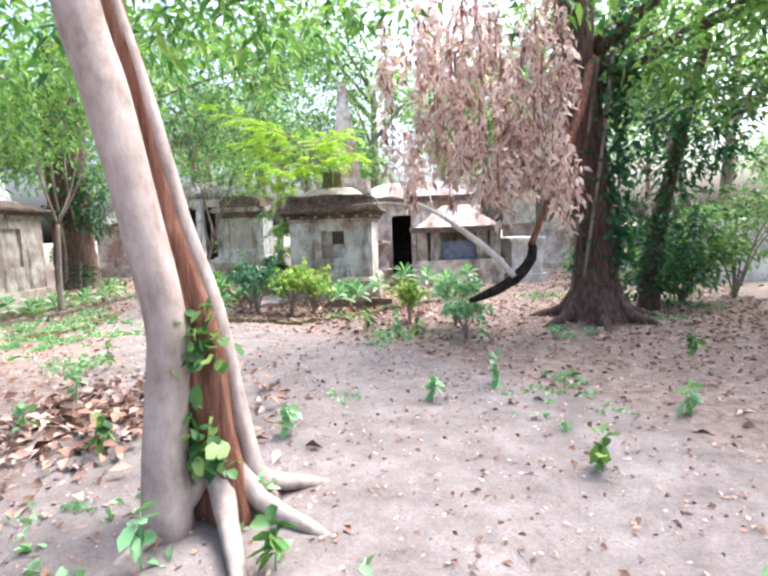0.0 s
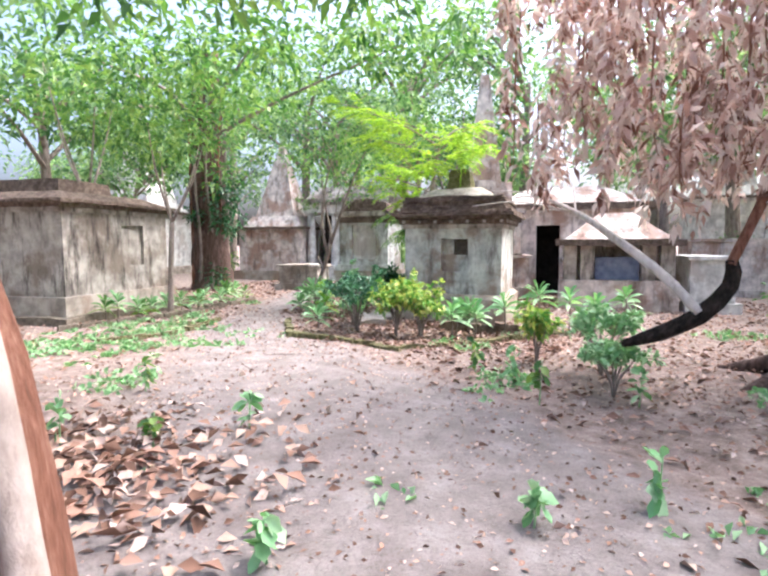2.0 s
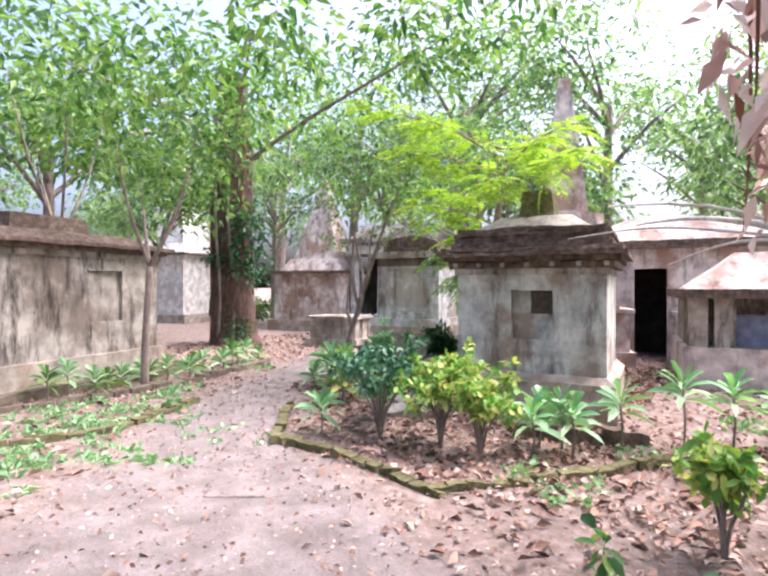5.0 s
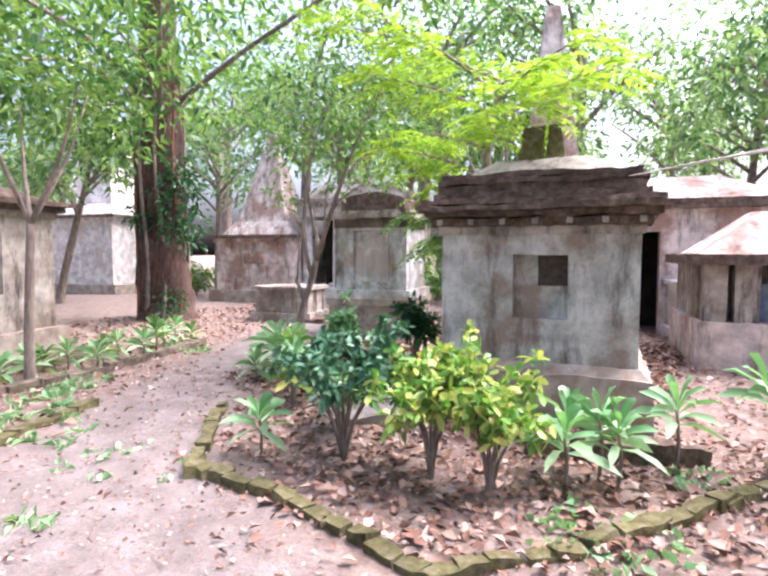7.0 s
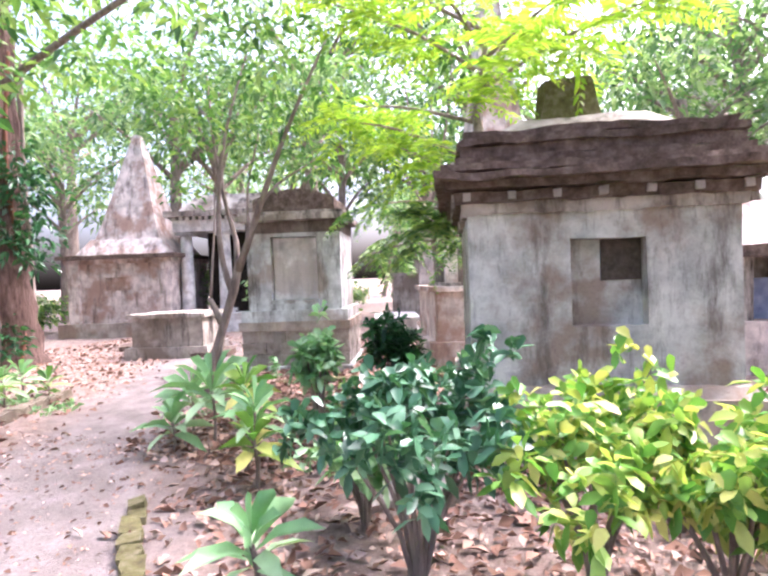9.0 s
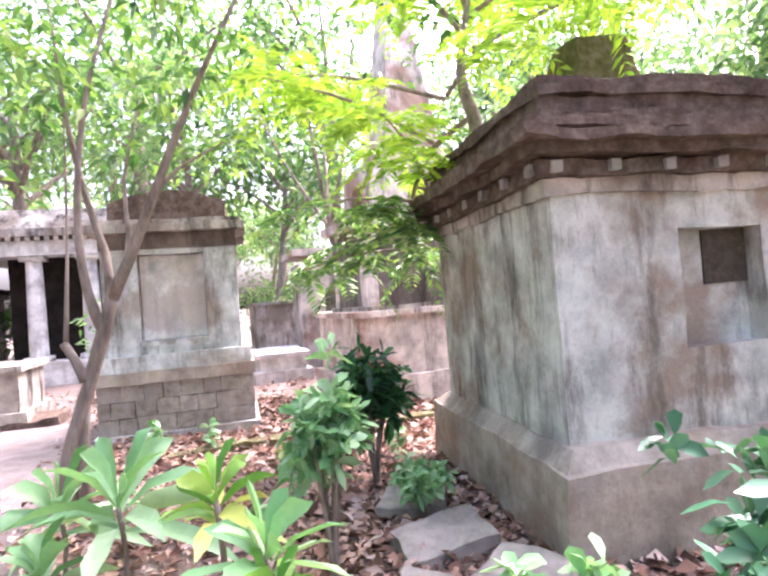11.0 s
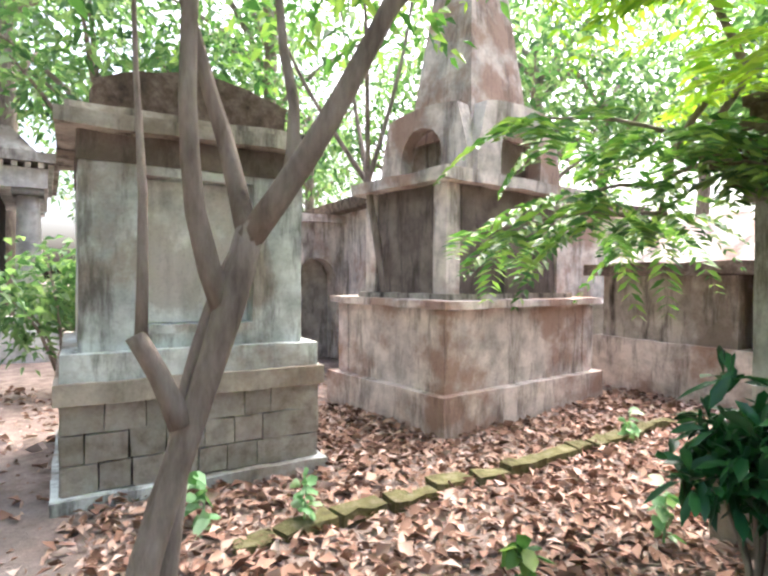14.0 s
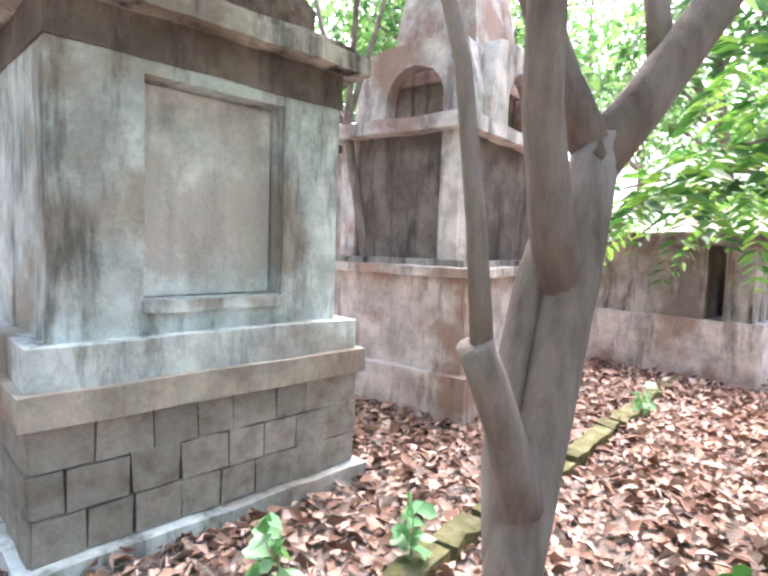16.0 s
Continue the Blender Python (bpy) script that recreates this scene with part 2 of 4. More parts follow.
def tube(bm, pts, radii, sides=10, rough=0.12, seed=0):
    pts = [Vector(p) for p in pts]
    fine, fr = [], []
    n = len(pts)
    for i in range(n - 1):
        p0, p1, p2, p3 = pts[max(i - 1, 0)], pts[i], pts[i + 1], pts[min(i + 2, n - 1)]
        steps = max(2, int((p2 - p1).length / 0.18))
        steps = min(steps, 14)
        for s in range(steps):
            u = s / steps
            fine.append(0.5 * ((2 * p1) + (p2 - p0) * u + (2 * p0 - 5 * p1 + 4 * p2 - p3) * u * u + (3 * p1 - p0 - 3 * p2 + p3) * u ** 3))
            fr.append(radii[i] * (1 - u) + radii[i + 1] * u)
    fine.append(pts[-1])
    fr.append(radii[-1])
    rings = []
    for i, (p, r) in enumerate(zip(fine, fr)):
        d = (fine[min(i + 1, len(fine) - 1)] - fine[max(i - 1, 0)]).normalized()
        a = d.cross(Vector((0.3, 1, 0.1))).normalized()
        b = d.cross(a)
        ring = []
        for k in range(sides):
            t = 2 * math.pi * k / sides
            q = a * math.cos(t) + b * math.sin(t)
            f = 1 + rough * (noise.noise(Vector((q.x * 1.6, q.y * 1.6, p.z * 0.8 + q.z)) + Vector((seed, seed * 2, 0))) + 0.5 * noise.noise(Vector((q.x * 4, q.y * 4, p.z * 2.5 + seed))))
            ring.append(bm.verts.new(p + q * r * f))
        rings.append(ring)
    for r0, r1 in zip(rings, rings[1:]):
        for k in range(sides):
            bm.faces.new((r0[k], r0[(k + 1) % sides], r1[(k + 1) % sides], r1[k]))
    bm.faces.new(rings[-1])
    bm.faces.new(rings[0][::-1])


def wood(name, pts, radii, mat, parent=None, label="", sides=10, rough=0.12, seed=0):
    bm = bmesh.new()
    tube(bm, pts, radii, sides, rough, seed)
    return part(name, bm, mat, parent, label, True)


def unit(a):
    return a / np.maximum(np.linalg.norm(a, axis=-1, keepdims=True), 1e-9)


def blades(base, direct, length, width, rng, droop=0.25, fold=0.2, long=False):
    """Leaves with a midrib fold and a drooping tip. long: strap leaves in three lengths."""
    n = len(base)
    d = unit(direct)
    s = unit(np.cross(d, rng.normal(0, 1, (n, 3)) * 0.6 + (0, 0, 1)))
    up = np.cross(s, d)
    L, W = np.asarray(length).reshape(-1, 1) * np.ones((n, 1)), np.asarray(width).reshape(-1, 1) * np.ones((n, 1))
    down = np.array((0, 0, -1.0))
    if long:
        m1 = base + d * L * 0.35 + up * W * 0.1
        m2 = base + d * L * 0.72 + down * L * droop * 0.4
        tip = base + d * L + down * L * droop
        v = np.stack([base, m1 + s * W * .42, m1 - up * W * fold, m1 - s * W * .42, m2 + s * W * .5, m2 - up * W * fold, m2 - s * W * .5, tip], 1)
        f = np.array(((0, 1, 2), (0, 2, 3), (1, 4, 5), (1, 5, 2), (2, 5, 6), (2, 6, 3), (4, 7, 5), (5, 7, 6)))
    else:
        m = base + d * L * 0.45 + up * W * fold
        tip = base + d * L + down * L * droop
        v = np.stack([base, m + s * W * .5, tip, m - s * W * .5], 1)
        f = np.array(((0, 1, 2), (0, 2, 3)))
    k = v.shape[1]
    faces = (f[None] + (np.arange(n) * k)[:, None, None]).reshape(-1, 3)
    return v.reshape(-1, 3), faces


def leaves_ob(name, sets, mat, parent=None, label=""):
    vs, fs, o = [], [], 0
    for v, f in sets:
        vs.append(v)
        fs.append(f + o)
        o += len(v)
    v, f = np.concatenate(vs), np.concatenate(fs)
    me = bpy.data.meshes.new(name)
    me.vertices.add(len(v))
    me.vertices.foreach_set("co", v.astype(np.float32).ravel())
    me.loops.add(len(f) * 3)
    me.loops.foreach_set("vertex_index", f.astype(np.int32).ravel())
    me.polygons.add(len(f))
    me.polygons.foreach_set("loop_start", np.arange(len(f), dtype=np.int32) * 3)
    me.update(calc_edges=True)
    me.materials.append(mat)
    ob = new(name, me)
    ob.parent = parent
    return tagged(ob, label)


def clumps(rng, centre, size, count, per, spread):
    """Leaf bases gathered in clumps inside an uneven ellipsoid."""
    c = rng.normal(0, 1, (count, 3))
    c = unit(c) * rng.uniform(0.25, 1.0, (count, 1)) ** 0.6 * size + centre
    b = np.repeat(c, per, 0) + rng.normal(0, spread, (count * per, 3)) * (1, 1, 0.6)
    return b, np.repeat(c, per, 0)


def crown(rng, centre, size, count, per, spread, leaf, width=0.45, droop=0.35):
    b, c = clumps(rng, np.array(centre), np.array(size), count, per, spread)
    d = (b - c) * 1.5 + rng.normal(0, 0.6 * spread, b.shape) + (0, 0, 0.0)
    L = rng.uniform(0.6, 1.3, len(b)) * leaf
    return blades(b, d, L, L * width, rng, droop)


def frond(rng, base, direct, length, pairs, leaflet, droop=0.35):
    """A pinnate leaf: leaflets in pairs along a drooping stalk."""
    base, d = np.array(base, float), unit(np.array(direct, float))
    s = unit(np.cross(d, (0, 0, 1.0)))
    u = np.linspace(0.12, 1, pairs)[:, None]
    p = base + d * length * u + np.array((0, 0, -1.0)) * length * droop * u ** 2
    size = leaflet * (1 - 0.55 * (2 * u[:, 0] - 1.0) ** 2) * rng.uniform(0.85, 1.1, pairs)
    out = []
    for side in (1, -1):
        dirs = s * side + d * 0.45 + rng.normal(0, 0.08, (pairs, 3)) + (0, 0, -0.15)
        out.append(blades(p, dirs, size, size * 0.3, rng, 0.15, 0.08))
    return out


# ---- ground ----
WAY = [(4.6, -6), (4.3, 1.5), (3.4, 5.0), (1.4, 7.4), (-0.9, 8.7), (-3.0, 9.8), (-5.2, 12.4), (-7.0, 16.0), (-9.0, 19.5)]


def way_distance(x, y):
    best = np.full(np.shape(x), 1e9)
    for (ax, ay), (bx, by) in zip(WAY, WAY[1:]):
        u = np.clip(((x - ax) * (bx - ax) + (y - ay) * (by - ay)) / ((bx - ax) ** 2 + (by - ay) ** 2), 0, 1)
        best = np.minimum(best, np.hypot(x - ax - u * (bx - ax), y - ay - u * (by - ay)))
    return best


def litter_at(x, y):
    width = np.interp(y, [0, 4, 7, 9, 12], [3.6, 3.0, 1.9, 1.1, 0.8])
    return np.clip((way_distance(x, y) - width) / 1.1 + 0.5, 0, 1)


def height_at(x, y):
    return 0.03 * np.sin(x * 0.9 + 1.0) * np.cos(y * 0.7) + 0.012 * np.sin(x * 3.1 + y * 2.3) - 0.03


g = np.linspace(-1, 1, 241)
gx = -2 + 9 * g + 300 * np.sign(g) * np.abs(g) ** 9
gy = 10 + 12 * g + 300 * np.sign(g) * np.abs(g) ** 9
X, Y = np.meshgrid(gx, gy)
near = np.exp(-((X + 2) ** 2 + (Y - 10) ** 2) / 900)
Z = height_at(X, Y) * near + np.array([noise.noise(Vector((a * 2.5, b * 2.5, 0))) * 0.018 + noise.noise(Vector((a * 7, b * 7, 3))) * 0.008 for a, b in zip(X.ravel(), Y.ravel())]).reshape(X.shape) * near
n = len(g)
ids = np.arange(n * n).reshape(n, n)
quads = np.stack([ids[:-1, :-1], ids[:-1, 1:], ids[1:, 1:], ids[1:, :-1]], -1).reshape(-1, 4)
ground = mesh_ob("ground", np.stack([X, Y, Z], -1).reshape(-1, 3).tolist(), quads.tolist(), M_GROUND, smooth=True)
tagged(ground, "bare trodden earth path with leaf litter beside it", "ground", kind="structure")
attr = ground.data.attributes.new("litter", "FLOAT", "POINT")
attr.data.foreach_set("value", litter_at(X, Y).ravel().astype(np.float32))


# ---- tombs ----
def niche_body(parent, mat, w, d, z0, z1, niche, deep=0.13, label="", seed=0, cell=0.13):
    """A body whose front has a sunk panel; niche: x0, x1, z0, z1."""
    a, b, c, e = niche
    bm = bmesh.new()
    slab(bm, 0, w, deep, d, z0, z1, cell)
    slab(bm, 0, a, 0, deep, z0, z1, cell)
    slab(bm, b, w, 0, deep, z0, z1, cell)
    slab(bm, a, b, 0, deep, z0, c, cell)
    slab(bm, a, b, 0, deep, e, z1, cell)
    wear(bm, 0.008, 2.2, seed)
    return part("body", bm, mat, parent, label)


def dentils(parent, mat, w, d, z, out, size, step):
    k = int(w / step)
    for i in range(k + 1):
        for x, y in ((i * w / k, -out), (i * w / k, d + out - size)):
            stone("dentil", parent, mat, (x - size / 2, x + size / 2, y, y + size, z, z + size), 0.01, 6, 0.2, seed=i)
    k = int(d / step)
    for i in range(k + 1):
        for x in (-out, w + out - size):
            y = i * d / k
            stone("dentil", parent, mat, (x, x + size, y - size / 2, y + size / 2, z, z + size), 0.01, 6, 0.2, seed=i + 20)


def square_tomb():
    t = empty("tomb", pose(-1.635, 13.145, 0, 0, 0, 12.6), "grey plastered square tomb with crumbling brick cornice and niche", "tomb")
    w, d = 2.08, 2.02
    stone("plinth", t, M_PLINTH, (-0.13, w + 0.13, -0.2, d + 0.14, -0.1, 0.5), 0.03, 2.4, label="brown cement-rendered plinth")
    stone("plinth_cap", t, M_PLINTH, (-0.115, w + 0.115, -0.17, d + 0.12, 0.49, 0.585), 0.024, 2.6, 0.1, top=0.09)
    niche_body(t, M_PLASTER, w, d, 0.57, 2.04, (0.8, 1.38, 1.06, 1.76), 0.13, seed=1)
    # no real hole: a thin sheet whose dark colour paints its shade
    stone("niche_hole", t, M_MORTAR_HOLE, (1.06, 1.372, 0.112, 0.126, 1.42, 1.752), 0.002, label="thin dark sheet painted as the shade of a hole")
    zs = [(1.98, 2.08, 0.04), (2.07, 2.16, 0.1), (2.17, 2.24, 0.17), (2.24, 2.3, 0.25), (2.3, 2.36, 0.2)]
    for i, (a, b, o) in enumerate(zs):
        stone("brick_course", t, M_PLASTER_DARK if i == 0 else M_BRICK, (-o, w + o, -o, d + o, a, b), 0.026, 3.5, 0.07, seed=i + 2)
    dentils(t, M_SLAB, w, d, 2.09, 0.125, 0.062, 0.3)
    for i, (a, b, o) in enumerate([(2.35, 2.44, 0.08), (2.44, 2.54, 0.03), (2.54, 2.6, 0.06), (2.6, 2.66, 0.0)]):
        stone("attic_course", t, M_BRICK, (-o, w + o, -o, d + o, a, b), 0.028, 3.2, 0.08, seed=i + 9)
    stone("roof", t, M_PLASTER_DARK, (0.2, w - 0.2, 0.2, d - 0.2, 2.64, 2.86), 0.03, 2.2, top=0.3)
    stone("finial", t, M_MOSS, (0.72, 1.3, 0.75, 1.33, 2.8, 3.3), 0.04, 3, 0.1, top=0.08, label="mossy broken finial block")
    return t


def block_tomb():
    t = empty("tomb", pose(-6.11, 16.47, 0, 0, 0, 16.1), "blue-grey tomb with sunk panel on ashlar base", "tomb")
    w, d = 1.79, 1.79
    stone("footing", t, M_PLASTER_BLUE, (-0.06, w + 0.06, -0.08, d + 0.06, -0.1, 0.075), 0.012, 3)
    stone("base_core", t, M_MORTAR_HOLE, (0.035, w - 0.035, 0.035, d - 0.035, 0.02, 0.67), 0.004)
    course = (0.67 - 0.075) / 3
    rng = random.Random(4)
    for c in range(3):
        z0 = 0.075 + c * course
        for side in range(4):
            L = w if side % 2 == 0 else d
            x = 0.0
            cut = [0.0]
            while cut[-1] < L - 0.3:
                cut.append(cut[-1] + rng.uniform(0.2, 0.27) * (0.6 if c % 2 and len(cut) == 1 else 1))
            cut[-1] = L
            for a, b in zip(cut, cut[1:]):
                bm = bmesh.new()
                slab(bm, a + 0.004, b - 0.004, -0.004 - rng.uniform(0, 0.008), 0.06, z0 + 0.004, z0 + course - 0.004, 0.13)
                wear(bm, 0.012, 5, rng.random() * 9)
                m = (pose(0, 0, 0), pose(w, 0, 0, 0, 0, 90), pose(w, d, 0, 0, 0, 180), pose(0, d, 0, 0, 0, 270))[side]
                bm.transform(m)
                part("block", bm, M_BLOCK, t)
    stone("lower_ledge", t, M_PLINTH, (-0.04, w + 0.04, -0.05, d + 0.04, 0.67, 0.815), 0.01, 3, 0.1)
    stone("upper_ledge", t, M_PLASTER_BLUE, (0.0, w, 0.0, d, 0.815, 1.0), 0.01, 3, 0.1)
    bw, bd = w - 0.2, d - 0.2
    body = niche_body(t, M_PLASTER_BLUE, bw, bd, 1.0, 2.48, (0.41, 1.19, 1.17, 2.235), 0.15, "", 3)
    body.location = (0.1, 0.1, 0)
    stone("panel", t, M_WHITE, (0.525, 1.275, 0.228, 0.246, 1.18, 2.22), 0.003, label="smooth pale inscription panel")
    stone("niche_sill", t, M_PLASTER_BLUE, (0.49, 1.31, 0.07, 0.24, 1.11, 1.17), 0.006, 4, 0.1)
    # dark brown plaster band, set just proud of the body
    stone("frieze", t, M_PLASTER_BROWN, (0.088, w - 0.088, 0.088, d - 0.088, 2.3, 2.5), 0.006, 3, 0.1, label="dark brown band under the cornice")
    stone("cornice", t, M_PLASTER_DARK, (-0.04, w + 0.04, -0.04, d + 0.04, 2.5, 2.6), 0.016, 3, 0.1)
    stone("cornice_top", t, M_PLASTER_DARK, (0.02, w - 0.02, 0.02, d - 0.02, 2.6, 2.66), 0.016, 3, 0.1)
    bm = bmesh.new()
    slab(bm, 0.18, w - 0.18, 0.25, d - 0.25, 2.65, 2.9, 0.1)
    for v in bm.verts:
        if v.co.z > 2.8:
            v.co.z += 0.16 * (1 - ((v.co.x - w / 2) / (w / 2 - 0.18)) ** 2)
    wear(bm, 0.03, 3, 6)
    part("attic", bm, M_BRICK, t, "rounded weathered brick attic")
    return t


def arch_face(bm, w, h, ow, oh, depth):
    """A gable wall with an open arch through it; front at y=0."""
    seg = 10
    spring = oh - ow / 2
    inner = [(w / 2 - ow / 2, 0), (w / 2 - ow / 2, spring)] + [(w / 2 - ow / 2 * math.cos(math.pi * i / seg), spring + ow / 2 * math.sin(math.pi * i / seg)) for i in range(1, seg)] + [(w / 2 + ow / 2, spring), (w / 2 + ow / 2, 0)]
    outer = [(0, 0), (0, spring)] + [(w * i / seg, h - 0.12 * h * abs(1 - 2 * i / seg) ** 2) for i in range(1, seg)] + [(w, spring), (w, 0)]
    f0, b0 = [bm.verts.new((x, 0, z)) for x, z in inner], [bm.verts.new((x, depth, z)) for x, z in inner]
    f1, b1 = [bm.verts.new((x, 0, z)) for x, z in outer], [bm.verts.new((x, depth, z)) for x, z in outer]
    for i in range(len(inner) - 1):
        bm.faces.new((f1[i], f0[i], f0[i + 1], f1[i + 1]))
        bm.faces.new((b1[i], b1[i + 1], b0[i + 1], b0[i]))
        bm.faces.new((f0[i], b0[i], b0[i + 1], f0[i + 1]))
        bm.faces.new((f1[i], f1[i + 1], b1[i + 1], b1[i]))


def obelisk_tomb():
    t = empty("tomb", pose(-3.03, 17.64, 0, 0, 0, 24), "pinkish chest tomb carrying dark block and arched obelisk", "tomb")
    w, d = 2.62, 1.87
    stone("plinth", t, M_PLASTER_PINK, (-0.12, w + 0.12, -0.12, d + 0.12, -0.1, 0.36), 0.014, 2.6, label="light plastered plinth")
    stone("chest", t, M_PLASTER_PINK, (0, w, 0, d, 0.35, 1.22), 0.01, 2.4)
    for x, y in ((0, 0), (w, 0), (0, d), (w, d)):
        stone("pilaster", t, M_PLASTER_PINK, (x - 0.02 - (0.16 if x else 0), x + 0.02 + (0 if x else 0.16), y - 0.02 - (0.16 if y else 0), y + 0.02 + (0 if y else 0.16), 0.36, 1.2), 0.006)
    stone("cap", t, M_PLASTER_PINK, (-0.1, w + 0.1, -0.1, d + 0.1, 1.22, 1.3), 0.014, 3, 0.12, label="thin projecting cap slab")
    stone("step", t, M_PLASTER_DARK, (0.16, w - 0.16, 0.16, d - 0.16, 1.29, 1.36), 0.01)
    stone("block", t, M_PLASTER_BROWN, (0.26, w - 0.26, 0.26, d - 0.26, 1.35, 2.57), 0.012, label="dark brown upper block")
    for x, y in ((0.22, 0.22), (w - 0.42, 0.22), (0.22, d - 0.42), (w - 0.42, d - 0.42)):
        stone("corner_pier", t, M_PLASTER_PINK, (x, x + 0.2, y, y + 0.2, 1.36, 2.55), 0.008)
    stone("cornice", t, M_PLASTER_PINK, (0.08, w - 0.08, 0.08, d - 0.08, 2.56, 2.69), 0.016, 3)
    for k in range(4):
        bm = bmesh.new()
        arch_face(bm, 1.5, 0.86, 0.72, 0.62, 0.18)
        bm.transform(pose(w / 2, d / 2, 2.68, 0, 0, 90 * k) @ pose(-0.75, -0.83, 0))
        wear(bm, 0.012, 4, k)
        part("arch", bm, M_PLASTER_PINK, t, "arched gable opening")
    stone("core", t, M_PLASTER_DARK, (w / 2 - 0.5, w / 2 + 0.5, d / 2 - 0.5, d / 2 + 0.5, 2.68, 3.35), 0.012)
    stone("obelisk", t, M_PLASTER_PINK, (w / 2 - 0.55, w / 2 + 0.55, d / 2 - 0.55, d / 2 + 0.55, 3.2, 6.8), 0.012, 2, 0.25, top=0.42, label="tall tapering obelisk")
    return t


def long_tomb():
    """The low stained tomb beside the start of the path."""
    t = empty("tomb", pose(-7.3, 8.8, 0, 0, 0, 108), "long dark-stained plaster tomb with sloping cap", "tomb")
    w, d = 3.35, 3.6
    stone("step", t, M_KERB, (-0.4, w + 0.4, -0.4, d + 0.4, -0.1, 0.16), 0.03, 2.0, 0.2, label="worn stone step")
    stone("plinth", t, M_PLINTH, (-0.14, w + 0.14, -0.14, d + 0.14, 0.15, 0.55), 0.016, 2.2)
    niche_body(t, M_PLASTER_DARK, w, d, 0.54, 2.36, (1.7, 2.45, 1.15, 2.1), 0.07, seed=5)
    stone("panel_frame", t, M_PLASTER_DARK, (1.66, 2.5, -0.02, 0.04, 2.1, 2.16), 0.004)
    for i, (a, b, o) in enumerate([(2.34, 2.44, 0.06), (2.44, 2.53, 0.15), (2.53, 2.6, 0.26)]):
        stone("cornice_course", t, M_BRICK if i else M_PLASTER_DARK, (-o, w + o, -o, d + o, a, b), 0.02, 3, 0.1, seed=i)
    stone("roof", t, M_BRICK, (-0.1, w + 0.1, -0.1, d + 0.1, 2.6, 2.82), 0.02, 2, 0.2, top=0.55, label="sloping brick-red cap")
    stone("attic", t, M_BRICK, (0.85, w - 0.85, 0.9, d - 0.9, 2.78, 3.15), 0.02, 2, 0.15, top=0.06)
    # flat near-black slab, the doorway's shade as a colour
    stone("doorway", t, M_INSIDE_SHADE, (-0.01, 0.03, 2.4, 3.1, 0.6, 1.75), 0.002, label="near-black slab painted as the doorway's shade")
    return t


def pyramid_tomb(m, mat, w, wall, apex, label):
    t = empty("tomb", m, label, "tomb", "far obelisk tombs")
    stone("plinth", t, M_PLINTH, (-0.25, w + 0.25, -0.25, w + 0.25, -0.1, 0.4), 0.02, 2)
    niche_body(t, mat, w, w, 0.38, wall, (w * 0.36, w * 0.64, wall * 0.62, wall * 0.8), 0.1, cell=0.2)
    for x in (0.0, w - 0.35):
        stone("pilaster", t, mat, (x, x + 0.35, -0.08, 0.1, 0.4, wall), 0.01, cell=0.2)
    stone("frieze", t, mat, (-0.1, w + 0.1, -0.1, w + 0.1, wall - 0.02, wall + 0.12), 0.015, cell=0.2)
    stone("cornice", t, M_BRICK, (-0.25, w + 0.25, -0.25, w + 0.25, wall + 0.12, wall + 0.24), 0.02, cell=0.2)
    stone("shoulder", t, mat, (0.1, w - 0.1, 0.1, w - 0.1, wall + 0.23, wall + 0.75), 0.02, cell=0.25, top=0.35)
    stone("obelisk", t, mat, (0.55, w - 0.55, 0.55, w - 0.55, wall + 0.7, apex), 0.02, 1.5, 0.3, top=w * 0.5 - 0.65)
    return t


def pavilion():
    """The tall columned monument behind the block tomb."""
    t = empty("pavilion_tomb", pose(-12.4, 22.4, 0, 0, 0, 18), "pale columned pavilion tomb with dentilled entablature", "tomb")
    w = 4.0
    stone("podium", t, M_WHITE, (-0.3, w + 0.3, -0.3, w + 0.3, -0.1, 0.55), 0.015, cell=0.25)
    # solid near-black block in place of the shade between the columns
    stone("cella", t, M_INSIDE_SHADE, (0.7, w - 0.7, 0.7, w - 0.7, 0.5, 3.1), 0.01, cell=0.3, label="near-black block painted as the chamber's shade")
    for i in range(4):
        for x, y in ((0.2 + i * (w - 0.4) / 3, 0.2), (w - 0.2, 0.2 + i * (w - 0.4) / 3)):
            bm = bmesh.new()
            tube(bm, [(x, y, 0.55), (x, y, 1.8), (x, y, 3.05)], [0.21, 0.2, 0.17], 14, 0.02)
            slab(bm, x - 0.27, x + 0.27, y - 0.27, y + 0.27, 0.54, 0.68, 0.3)
            slab(bm, x - 0.25, x + 0.25, y - 0.25, y + 0.25, 2.98, 3.1, 0.3)
            part("column", bm, M_WHITE, t, "", True)
    stone("architrave", t, M_WHITE, (-0.1, w + 0.1, -0.1, w + 0.1, 3.1, 3.45), 0.01, cell=0.25)
    dentils(t, M_WHITE, w, w, 3.45, 0.2, 0.09, 0.2)
    stone("cornice", t, M_PLASTER_DARK, (-0.3, w + 0.3, -0.3, w + 0.3, 3.54, 3.72), 0.015, cell=0.2)
    stone("parapet", t, M_PLASTER_DARK, (0.0, w, 0.0, w, 3.7, 4.3), 0.02, cell=0.25, top=0.5)
    return t


